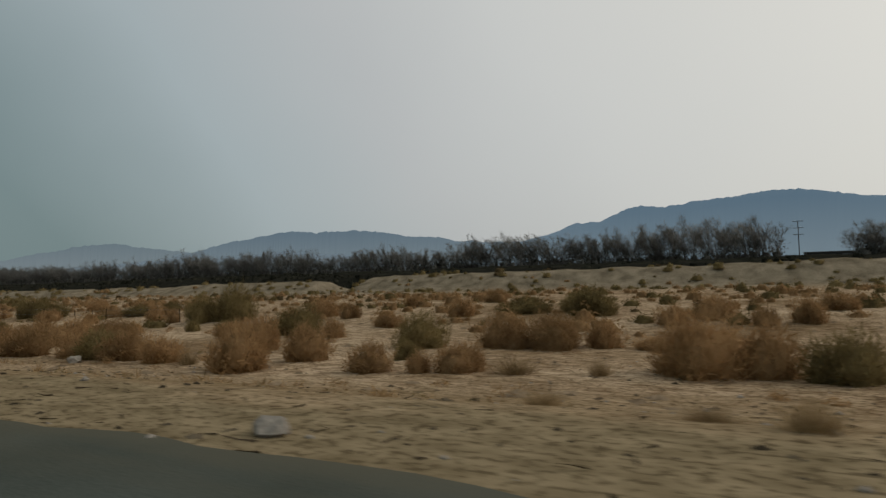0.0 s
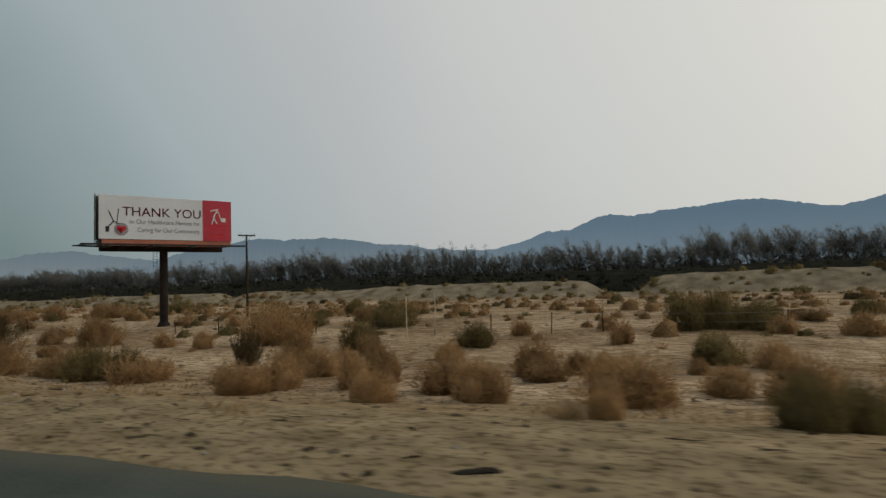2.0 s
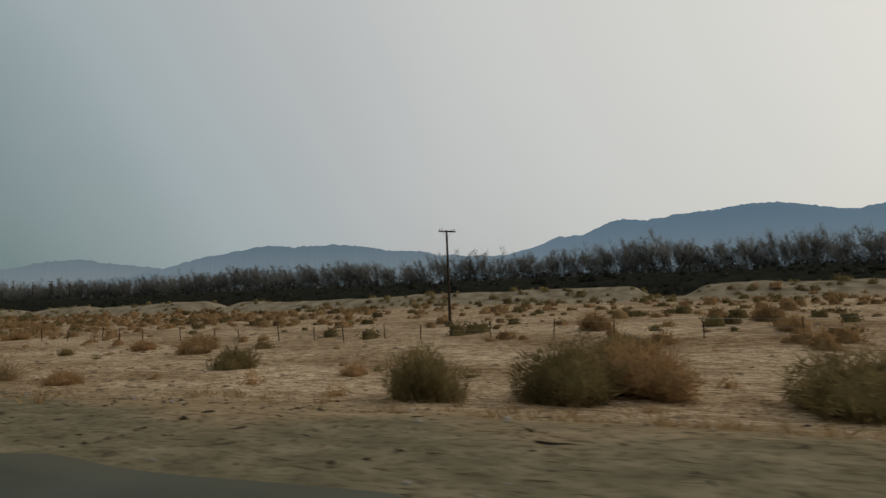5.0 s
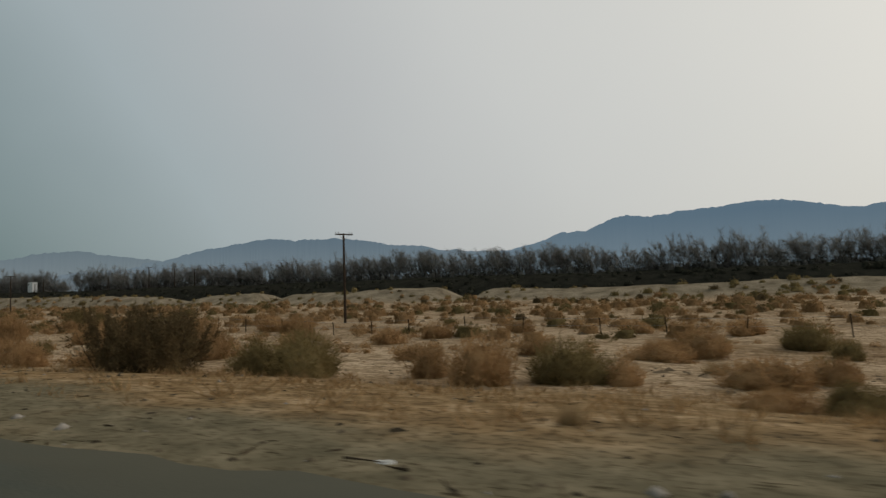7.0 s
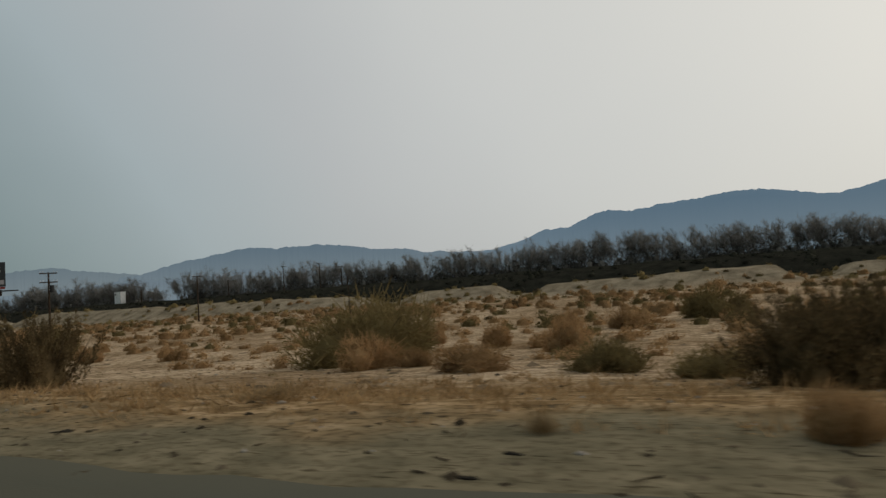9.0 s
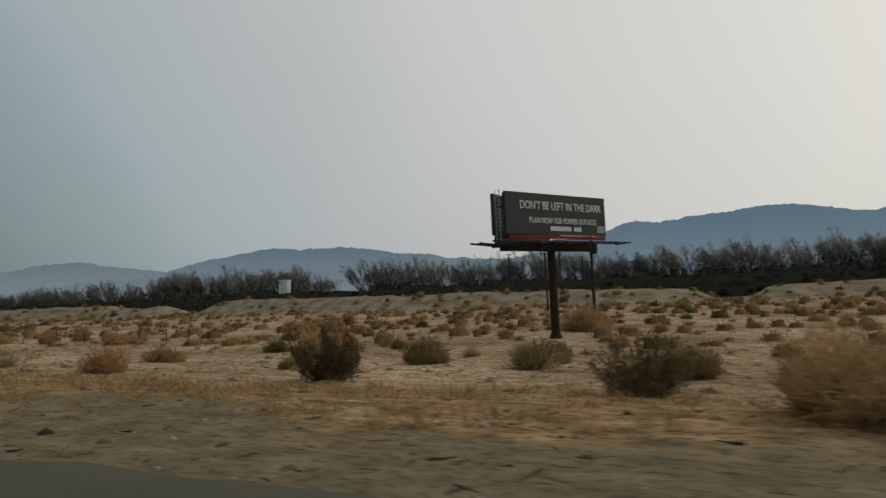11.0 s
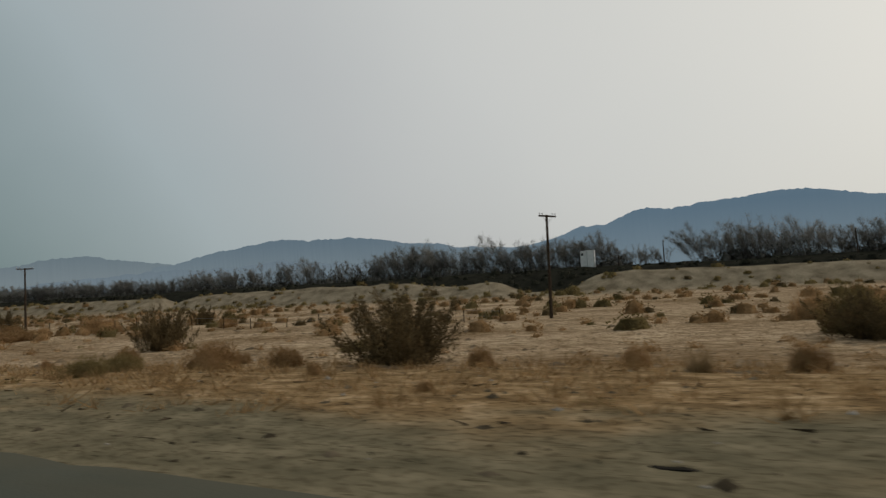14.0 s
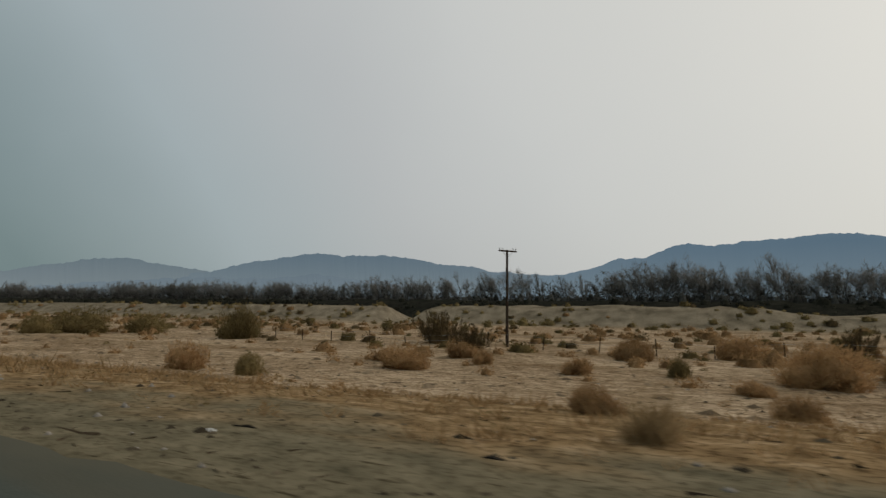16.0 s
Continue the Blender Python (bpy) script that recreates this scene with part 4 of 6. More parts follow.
plant("g", [
    (279.3, 15.9, 1.5, 1.4), (280.8, 20.8, 0.9, 0.8), (282.3, 16.2, 1.4, 1.6), (283.3, 16.0, 1.3, 0.8), (287.1, 15.9, 2.2, 1.2), (288.4, 15.5, 1.6, 1.0),
    (297.5, 16.9, 1.3, 1.3), (306.4, 17.9, 2.2, 1.0), (312.7, 47.1, 2.0, 1.7), (314.6, 46.3, 3.2, 2.1), (315.8, 15.8, 1.5, 0.7), (318.4, 18.2, 2.2, 0.9),
    (330.1, 24.8, 5.5, 2.9), (332.6, 6.1, 0.4, 0.3), (335.0, 30.9, 2.8, 1.3), (338.7, 6.8, 0.6, 0.5), (343.3, 14.6, 1.0, 0.8), (350.3, 8.7, 1.4, 1.0),
    (351.1, 8.2, 1.3, 0.8), (362.7, 32.2, 3.4, 2.5), (366.1, 12.7, 3.1, 1.2), (384.0, 20.7, 2.5, 1.0), (429.3, 16.8, 0.4, 0.3), (430.7, 14.7, 1.2, 0.7),
])
plant("g", [
    (431.7, 14.8, 1.0, 0.7), (446.0, 14.4, 1.7, 1.4), (450.0, 14.3, 0.8, 0.4), (450.3, 29.6, 0.9, 0.5), (452.2, 19.7, 1.7, 1.2), (453.8, 19.2, 1.1, 0.8),
    (460.6, 20.1, 3.4, 1.7), (463.5, 11.5, 0.3, 0.2), (470.6, 39.9, 2.9, 1.9), (475.9, 31.3, 2.3, 2.0), (493.8, 24.3, 1.4, 0.7), (496.5, 10.1, 1.0, 0.5),
    (496.6, 23.0, 1.3, 0.5), (497.6, 12.0, 1.2, 0.5), (502.5, 9.6, 0.6, 0.5), (518.0, 17.3, 0.4, 0.5), (526.3, 16.4, 2.3, 1.2), (540.5, 59.6, 2.1, 1.5),
    (550.9, 30.5, 0.9, 1.1), (566.4, 18.3, 1.2, 0.9), (594.9, 45.5, 3.5, 3.3), (615.7, 49.4, 5.3, 2.2), (617.9, 37.8, 3.7, 1.9), (618.4, 43.0, 5.3, 2.7),
])
plant("p", [
    (-0.7, 7.2, 0.6, 0.4), (0.3, 7.4, 0.6, 0.2), (3.1, 10.3, 0.8, 0.3), (3.9, 19.2, 0.8, 0.6), (6.6, 18.8, 1.4, 0.6), (20.5, 17.6, 0.8, 0.8),
    (57.2, 12.0, 0.8, 0.6), (58.3, 8.0, 1.0, 0.4), (74.5, 7.9, 0.6, 0.3), (93.9, 6.3, 0.5, 0.6), (94.7, 6.6, 0.4, 0.5), (109.6, 7.3, 0.4, 0.5),
    (111.0, 6.2, 0.6, 0.7), (113.7, 7.7, 0.7, 0.4), (133.0, 7.8, 0.6, 0.4), (135.8, 19.1, 0.8, 0.5), (247.7, 20.5, 0.9, 0.5), (249.5, 7.0, 0.3, 0.3),
    (264.7, 6.8, 0.2, 0.2), (269.6, 9.0, 0.7, 0.5), (289.6, 16.2, 1.0, 0.8), (290.0, 8.4, 0.6, 0.7), (299.0, 7.7, 0.4, 0.3), (313.5, 15.3, 0.7, 0.7),
])
plant("p", [
    (317.9, 6.4, 0.4, 0.3), (323.7, 9.2, 1.3, 0.3), (339.3, 7.3, 1.1, 0.8), (349.3, 15.6, 0.5, 0.4), (433.2, 7.8, 0.3, 0.3), (437.8, 6.5, 0.3, 0.3),
    (453.6, 9.5, 0.4, 0.6), (465.7, 7.4, 1.3, 0.6), (469.5, 7.6, 0.9, 0.8), (482.1, 12.9, 0.6, 0.5), (499.7, 12.0, 0.6, 0.5), (535.5, 18.8, 1.8, 0.8),
    (549.1, 7.9, 0.8, 0.7),
])

# the same kinds grow on where the road was not looked at closely
fill_rng = random.Random(11)
for lo, hi in ((192, 238), (372, 418)):
    for key, share in (("d", 14), ("g", 9), ("p", 5), ("c", 2)):
        rows = []
        for _ in range(share):
            w = fill_rng.uniform(.9, 2.4) * (1.5 if key == "c" else 1)
            rows.append((fill_rng.uniform(lo, hi), fill_rng.uniform(8.5, 34), w, w * fill_rng.uniform(.42, .6)))
        plant(key, rows)


def scrub_stuff(name, mat, seed, count, lo, hi, sizes, label, leaves=72, power=1.0, thin=None, lift=False, core=.82):
    """Uncounted small shrubs, joined: a lumpy heart of twigs with loose ones round it. lift: they stand on the embankment."""
    rng = np.random.default_rng(seed)
    u = rng.uniform(-90, 900 if lo > 100 else 800, count)
    v = lo + (hi - lo) * rng.uniform(0, 1, count) ** power
    keep = vnoise(u / 14, v / 9, seed) + rng.uniform(-.7, .9, count) > -0.1
    if thin is not None:
        keep &= rng.uniform(0, 1, count) < thin(u, v)
    if lift:
        keep = ((u < -27) | (u > -11)) & ((u < 482) | (u > 500))
    u, v = u[keep], v[keep]
    n = len(u)
    w = rng.uniform(*sizes, n) * rng.uniform(.6, 1.2, n)
    h = w * rng.uniform(.38, .62, n) * (2.1 if lift else 1)
    z = ground_z(u, v) - 0.03
    z = np.where(v > 130, np.maximum(z, np.interp(v, (131, 134, 138, 142, 146, 150, 166, 172), (-2.2, -.8, 1.0, 2.3, 3.0, 3.2, 3.2, 2.5))), z)
    x, y = place(u, v)
    d = unit(rng.normal(size=(n * leaves, 3)))
    r = rng.uniform(.45, 1, n * leaves) ** .6
    ph = rng.uniform(0, 6, (n, 2))
    wob = lambda q, p: 1 + .28 * np.sin(q[..., 0] * 4 + p[..., 0]) * np.cos(q[..., 1] * 4 + p[..., 1])
    p = d * (r * wob(d, np.repeat(ph, leaves, 0)))[:, None]
    p[:, 2] = np.abs(p[:, 2])
    W, Hh = np.repeat(w, leaves), np.repeat(h, leaves)
    base = np.c_[np.repeat(x, leaves) + p[:, 0] * W / 2, np.repeat(y, leaves) + p[:, 1] * W / 2, np.repeat(z, leaves) + p[:, 2] * Hh]
    way = unit(d + np.array([0, 0, .3]) + rng.normal(0, .7, (n * leaves, 3)))
    V, F = ribbons(rng, base, way, rng.uniform(.07, .17, n * leaves) * W, rng.uniform(.030, .065, n * leaves) * W, 1)
    a = np.arange(8) * math.pi / 4
    dome = np.array([(math.cos(t), math.sin(t), 0) for t in a] + [(.72 * math.cos(t + .4), .72 * math.sin(t + .4), .68) for t in a] + [(0.1, 0, .92)])
    k = len(dome)
    D = dome[None] * (core * wob(dome[None], ph[:, None, :]))[..., None] * rng.uniform(.85, 1.1, (n, k, 1))
    D = np.stack([D[..., 0] * w[:, None] / 2 + x[:, None], D[..., 1] * w[:, None] / 2 + y[:, None], D[..., 2] * h[:, None] + z[:, None] - .02], -1)
    q = np.array([(i, (i + 1) % 8, 8 + (i + 1) % 8, 8 + i) for i in range(8)] + [(8 + i, 8 + (i + 1) % 8, 8 + (i + 2) % 8, 16) for i in range(0, 8, 2)])
    DF = ((np.arange(n) * k)[:, None, None] + q[None]).reshape(-1, 4)
    tagged(new(name, to_mesh(name, np.concatenate([V, D.reshape(-1, 3)]), np.concatenate([F, halves(DF) + len(V)]), mat)), label, "scrub", kind="stuff")


sparse = lambda u, v: np.where(u > 440, .42, np.where(u > 235, 1.0, .62)) * np.where((u < 170) & (v > 60), .9, 1.0) * np.where((v > 98), .35, 1.0)
scrub_stuff("dry_scrub", M_DRY, 3, 6600, 34, 114, (.7, 2.3), "low dry red-brown scrub scattered over the sand plain", power=.9, thin=sparse)
scrub_stuff("olive_scrub", M_OLIVE, 4, 2900, 34, 122, (.7, 2.4), "low olive-brown scrub scattered over the sand plain", power=.9, thin=sparse)
scrub_stuff("young_scrub", M_DRY, 16, 520, 15, 36, (.3, .9), "small dry tumbleweeds between the larger ones", 150, core=.55, thin=lambda u, v: np.where(u > 440, .5, 1.0))
scrub_stuff("grey_scrub", M_OLIVE, 17, 320, 16, 38, (.3, .9), "small olive-grey shrubs between the larger ones", 150, core=.55, thin=lambda u, v: np.where(u > 440, .6, 1.0))
scrub_stuff("mid_scrub", M_DRY, 27, 4600, 22, 48, (.5, 1.5), "low dry scrub crowding the sand plain", 110, core=.6, thin=lambda u, v: np.where((u > 236) & (u < 352), 1.0, np.where(u > 440, .16, 0.0)))
scrub_stuff("far_scrub", M_DRY, 18, 3600, 46, 108, (.7, 2.0), "dry scrub thickening towards the berms", 34, thin=sparse)
scrub_stuff("dark_scrub", M_DARK, 6, 620, 42, 128, (.8, 2.2), "small dark shrubs scattered over plain and berms")
scrub_stuff("berm_scrub", M_OLIVE, 28, 1300, 100, 124, (.8, 2.4), "olive-brown scrub dotting the sand berms", 50)
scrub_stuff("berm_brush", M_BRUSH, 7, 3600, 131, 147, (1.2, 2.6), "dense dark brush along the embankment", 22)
scrub_stuff("weed_tufts", M_OLIVE, 8, 1700, 6.5, 24, (.15, .5), "small olive weeds beside the road", 40, core=.3)
scrub_stuff("dry_tufts", M_DRY, 19, 1500, 9, 30, (.2, .6), "small broken dry weeds scattered on the sand", 50, core=.35)
scrub_stuff("broken_weeds", M_DRY, 23, 4200, 13, 45, (.15, .45), "small dry broken weeds littering the sand", 18, core=.4, thin=lambda u, v: np.where(u > 430, 1.0, .45))
scrub_stuff("straw_tufts", M_STRAW, 20, 2100, 6.8, 17, (.25, .8), "straw-coloured dry grass tufts beside the shoulder", 80, core=.25, thin=lambda u, v: np.where(u > 235, .8, .15))


def straw_stuff():
    rng = np.random.default_rng(12)
    count = 17000
    u, v = rng.uniform(-20, 640, count), 6.4 + 9.0 * rng.uniform(0, 1, count)
    dense = np.where(u > 235, .30, -.35) + np.where(u > 420, .35, 0)
    keep = vnoise(u / 8, v / 2.5, 13) + rng.uniform(-.6, .6, count) + dense > .15
    u, v = u[keep], v[keep]
    n, k = len(u), 12
    x, y = place(u, v)
    z = ground_z(u, v) - .02
    s = np.repeat(rng.uniform(.10, .34, n), k)
    base = np.c_[np.repeat(x, k), np.repeat(y, k), np.repeat(z, k)] + np.c_[rng.normal(0, .12, (n * k, 2)), np.zeros(n * k)]
    way = unit(np.c_[rng.normal(0, .55, (n * k, 2)), rng.uniform(.4, 1.1, n * k)])
    V, F = ribbons(rng, base, way, s * rng.uniform(.6, 1.2, n * k), s * .09, 1, .3)
    tagged(new("straw_grass", to_mesh("straw_grass", V, F, M_STRAW)), "dry straw-coloured grass along the road shoulder", "grass", kind="stuff")


straw_stuff()


def stones_stuff():
    rng = np.random.default_rng(14)
    n = 2600
    u, v = rng.uniform(-15, 610, n), 4.3 + 22 * rng.uniform(0, 1, n) ** 1.8
    x, y = place(u, v)
    z = ground_z(u, v)
    s = rng.uniform(.015, .06, n) * rng.choice([1, 1, 1, 1.8], n)
    oct_v = np.array([(1, 0, 0), (0, 1, 0), (-1, 0, 0), (0, -1, 0), (0, 0, .7), (0, 0, -.7)], dtype=float)
    oct_f = np.array([(0, 1, 4), (1, 2, 4), (2, 3, 4), (3, 0, 4), (1, 0, 5), (2, 1, 5), (3, 2, 5), (0, 3, 5)])
    P = oct_v[None] * rng.uniform(.6, 1.3, (n, 6, 3)) * s[:, None, None] + np.c_[x, y, z][:, None, :]
    F = (np.arange(n) * 6)[:, None, None] + oct_f[None]
    tagged(new("gravel", to_mesh("gravel", P.reshape(-1, 3), F.reshape(-1, 3), M_ROCK)), "loose stones and gravel on the shoulder", "gravel", kind="stuff")


stones_stuff()


def clods_stuff():
    rng = np.random.default_rng(24)
    n = 12000
    u, v = rng.uniform(-15, 610, n), 4.5 + 20 * rng.uniform(0, 1, n) ** 1.5
    x, y = place(u, v)
    z = ground_z(u, v)
    s = rng.uniform(.02, .075, n) * rng.choice([1, 1, 1, 1.7], n)
    corner = np.array([(1, 0, 0), (0, 1, 0), (-1, 0, 0), (0, -1, 0), (0, 0, .45)], dtype=float)
    side = np.array([(0, 1, 4), (1, 2, 4), (2, 3, 4), (3, 0, 4)])
    P = corner[None] * rng.uniform(.5, 1.5, (n, 5, 3)) * s[:, None, None] + np.c_[x, y, z - .003][:, None, :]
    F = (np.arange(n) * 5)[:, None, None] + side[None]
    tagged(new("dirt_clods", to_mesh("dirt_clods", P.reshape(-1, 3), F.reshape(-1, 3), M_CLOD)), "small dark dirt clods and bark bits on sand", "dirt", kind="stuff")


clods_stuff()


def crust_stuff():
    """Low lumps of wind-blown crust and litter over the open sand."""
    rng = np.random.default_rng(26)
    n = 15000
    u, v = rng.uniform(-15, 640, n), 13 + 42 * rng.uniform(0, 1, n) ** 1.3
    keep = vnoise(u / 6, v / 3, 41) + rng.uniform(-.8, .8, n) > np.where(u > 430, -.35, .1)
    u, v = u[keep], v[keep]
    n = len(u)
    x, y = place(u, v)
    s = rng.uniform(.07, .22, n) * rng.choice([1, 1, 1, 1.8], n)
    corner = np.array([(1, 0, 0), (.3, 1, 0), (-1, .2, 0), (-.2, -1, 0), (0, 0, .34)], dtype=float)
    side = np.array([(0, 1, 4), (1, 2, 4), (2, 3, 4), (3, 0, 4)])
    P = corner[None] * rng.uniform(.5, 1.5, (n, 5, 3)) * s[:, None, None] + np.c_[x, y, ground_z(u, v) - .01][:, None, :]
    F = (np.arange(n) * 5)[:, None, None] + side[None]
    tagged(new("sand_crust", to_mesh("sand_crust", P.reshape(-1, 3), F.reshape(-1, 3), M_CRUST)), "low lumps of brown crust littering the sand", "dirt", kind="stuff")


crust_stuff()


def debris_stuff():
    rng = np.random.default_rng(15)
    n = 9000
    u, v = rng.uniform(-15, 610, n), 4.3 + 26 * rng.uniform(0, 1, n) ** 1.7
    x, y = place(u, v)
    z = ground_z(u, v) + .012
    way = unit(np.c_[rng.normal(0, 1, (n, 2)), rng.normal(0, .05, n)])
    V, F = ribbons(rng, np.c_[x, y, z], way, rng.uniform(.06, .26, n) * rng.choice([1, 1, 1, 1.8], n), rng.uniform(.014, .045, n), 2, .12)
    tagged(new("dead_twigs", to_mesh("dead_twigs", V, F, M_STEM)), "dead dark twigs and shreds lying on the shoulder", "debris", kind="stuff")


debris_stuff()


# ---------------------------------------------------------------- trees
def tree_meshes(seed, lean):
    """Limbs and twigs of a wind-bent tamarisk one unit high: stems that fork upwards into soft feathery plumes."""
    rng = np.random.default_rng(seed)
    limbs, plumes = [], []
    for _ in range(rng.integers(6, 10)):
        side, along = rng.normal(0, .22), rng.normal(0, .24)
        way = unit(np.array([[side, lean + along, 1.0]]))[0]
        p = np.array([side * .35, along * .35, -.04])
        length, r = rng.uniform(.62, .98) * (1 - .35 * abs(along)), rng.uniform(.005, .010)
        pts = [p]
        for i in range(4):
            way = unit((way + np.array([rng.normal(0, .08), rng.normal(0, .08) + lean * .12, .05]))[None])[0]
            p = p + way * length / 4
            pts.append(p)
        limbs.append((pts, r))
        plumes.append((np.array(pts), length * .7))
        for i in range(6):
            t = rng.uniform(.30, .92)
            k = min(int(t * 4), 3)
            a = pts[k] + (pts[k + 1] - pts[k]) * (t * 4 - k)
            w2 = unit((way + rng.normal(0, .42, 3) + np.array([0, lean * .4, .25]))[None])[0]
            l2 = rng.uniform(.14, .32) * (1.15 - .5 * t)
            q = [a, a + w2 * l2 * .35, a + w2 * l2 * .7, a + w2 * l2 * .9, a + w2 * l2]
            limbs.append((q[::2], r * .45))
            plumes.append((np.array(q), l2 * 1.7))
    V, F = [], []
    o = 0
    for pts, r in limbs:
        k = len(pts)
        for i, p in enumerate(pts):
            rr = r * (1 - .8 * i / (k - 1))
            V += [p + np.array((rr, 0, 0)), p + np.array((-rr * .5, rr * .87, 0)), p + np.array((-rr * .5, -rr * .87, 0))]
        for i in range(k - 1):
            for j in range(3):
                F.append((o + 3 * i + j, o + 3 * i + (j + 1) % 3, o + 3 * i + 3 + (j + 1) % 3, o + 3 * i + 3 + j))
        o += 3 * k
    n = 2300
    share = np.array([q[1] for q in plumes])
    pick = rng.choice(len(plumes), n, p=share / share.sum())
    t = rng.uniform(.06, 1.0, n) ** .9 * 3.999
    k = t.astype(int)
    P = np.array([q[0] for q in plumes])
    a, b = P[pick, k], P[pick, k + 1]
    base = a + (b - a) * (t - k)[:, None] + rng.normal(0, .022, (n, 3))
    way = unit(unit(b - a) * .7 + rng.normal(0, .45, (n, 3)) + np.array([0, lean * .4, .25]))
    tw = ribbons(rng, base, way, rng.uniform(.04, .11, n), rng.uniform(.0025, .0056, n), 1)
    return (np.array(V), np.array(F)), tw


TREES = []
for i in range(9):
    limb, twig = tree_meshes(300 + i, (.10, .18, .30)[i % 3])
    TREES.append((to_mesh("tamarisk_trunk", limb[0], limb[1], M_BARK), to_mesh("tamarisk_crown", twig[0], twig[1], M_CROWN), limb, twig))


def tree_height(u):
    """How tall the row stands there; none where it is broken."""
    if -27 < u < -11 or 484 < u < 491 or 583 < u < 586.5:
        return 0.0
    h = 9.5 + 0.9 * math.sin(u / 23.0) + 0.8 * math.sin(u / 7.3)
    if 491 <= u < 505:
        h *= .62
    if 586 < u < 628:
        h *= .98
    if -11 <= u < 12:
        h *= 1.25
    if 180 < u < 420:
        h += .3
    if 503 < u < 578:
        h += 1.5
    if u >= 628:
        h *= .86
    return h


tree_rng = random.Random(21)
u = -100.0
while u < 960:
    h = tree_height(u) * tree_rng.uniform(.86, 1.12)
    if abs(u - 539.5) < 2.4:
        h *= 1.35
    if h > 0:
        v = 159 + tree_rng.uniform(-1.0, 6)
        t = thing("tamarisk_tree", spot(u, v, 2.9, tree_rng.uniform(-25, 25)), "bare grey-brown tamarisk tree bent by the wind", "tree", "windbreak trees")
        s = h * tree_rng.uniform(1.05, 1.5) * (.8 if 575 < u < 628 else 1)
        t.scale = (s, s, h)
        bare = 575 < u < 628
        proto = tree_rng.choice(TREES[2::3] if bare else TREES)
        for pn, me in (("trunk", proto[0]), ("crown", proto[1])):
            c = new(pn, me)
            c.parent = t
    u += tree_rng.uniform(2.2, 3.9) * (1.0 if not 586 < u < 628 else 1.75)


def back_trees():
    """The second row behind, seen only between the first."""
    rng = random.Random(22)
    V, F, o = [], [], 0
    u = -140.0
    while u < 1150:
        h = tree_height(u) * rng.uniform(.6, .95)
        if h > 0 and not 478 < u < 502 and not 580 < u < 632:
            m = spot(u, 165 + rng.uniform(0, 5), 2.6, rng.uniform(-30, 30)) @ Matrix.Diagonal((h * 1.4, h * 1.4, h, 1))
            a = np.array(m)
            for pts, faces in (rng.choice(TREES)[3],):
                pts, faces = pts[:1950], faces[:650]
                P = pts @ a[:3, :3].T + a[:3, 3]
                V.append(P)
                F.append(faces + o)
                o += len(P)
        u += rng.uniform(2.2, 4)
    tagged(new("far_woods", to_mesh("far_woods", np.concatenate(V), np.concatenate(F), M_CROWN)), "dense bare tamarisk thicket behind the tree row", "trees", kind="stuff")


back_trees()
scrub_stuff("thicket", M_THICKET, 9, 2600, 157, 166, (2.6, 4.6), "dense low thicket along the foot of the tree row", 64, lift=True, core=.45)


# ---------------------------------------------------------------- utility poles
def utility_pole(u, v, top, arms=1, transformer=False, arm=1.95, foot=None, lean=0.0, turn=-33.0, gap=1.15):
    z = float(ground_z(u, v)) if foot is None else foot
    label = "dark weathered wooden utility pole with crossarm, standing in sand"
    if transformer:
        label = "wooden utility pole with two crossarms and a transformer can"
    elif arms == 2:
        label = "wooden utility pole with two crossarms beyond the embankment"
    ob = thing("utility_pole", spot(u, v, z, turn) @ pose(0, 0, 0, 0, lean, 0), label, "utility pole", "utility poles")
    H = top - z
    part("pole", rod(bmesh.new(), (0, 0, -.5), (0, 0, H), .15, .10, 10), M_WOOD, ob)
    for i in range(arms):
        za = H - .12 - gap * i
        bm = bmesh.new()
        box(bm, -arm / 2, arm / 2, -.16, -.05, za - .07, za + .07, .012)
        a = part("crossarm", bm, M_WOOD, ob)
        bm = bmesh.new()
        for sx in (-1, 1):
            rod(bm, (sx * arm * .28, -.10, za - .05), (0, -.10, za - .62), .02, .02, 6)
        part("brace", bm, M_STEEL, ob)
        for sx in (-.46, -.3, .3, .46):
            bm = bmesh.new()
            rod(bm, (sx * arm, -.1, za + .06), (sx * arm, -.1, za + .17), .018, .018, 6)
            rod(bm, (sx * arm, -.1, za + .15), (sx * arm, -.1, za + .27), .055, .035, 8)
            part("insulator", bm, M_GLASS, a, "pale porcelain insulator")
    if transformer:
        bm = rod(bmesh.new(), (.34, -.1, H - 2.6), (.34, -.1, H - 1.75), .24, .24, 14)
        rod(bm, (.34, -.1, H - 1.75), (.34, -.1, H - 1.66), .26, .20, 14)
        part("transformer", bm, M_BLACK, ob, "dark cylindrical transformer can")
        part("bracket", box(bmesh.new(), .0, .3, -.16, -.04, H - 2.3, H - 2.2, .01), M_STEEL, ob)
    return ob


utility_pole(120.3, 53.8, 7.9)
utility_pole(201.5, 53.3, 7.4)
utility_pole(281.9, 52.15, 7.25)
utility_pole(391.8, 51.65, 7.05, 2, True)
utility_pole(405.3, 90.1, 7.15)
utility_pole(494.15, 49.4, 6.95, lean=1.2)
utility_pole(567.0, 49.9, 6.8)
utility_pole(430.0, 149.0, 11.1, foot=3.2)
utility_pole(416.0, 148.0, 11.0, 2, foot=3.2)
utility_pole(411.0, 152.0, 9.7, foot=3.2)
utility_pole(452.0, 149.0, 8.5, 1, arm=.7, foot=3.2)
utility_pole(491.0, 149.0, 8.9, 1, arm=.7, foot=3.2)
utility_pole(502.0, 152.0, 7.0, 1, arm=.7, foot=3.2)
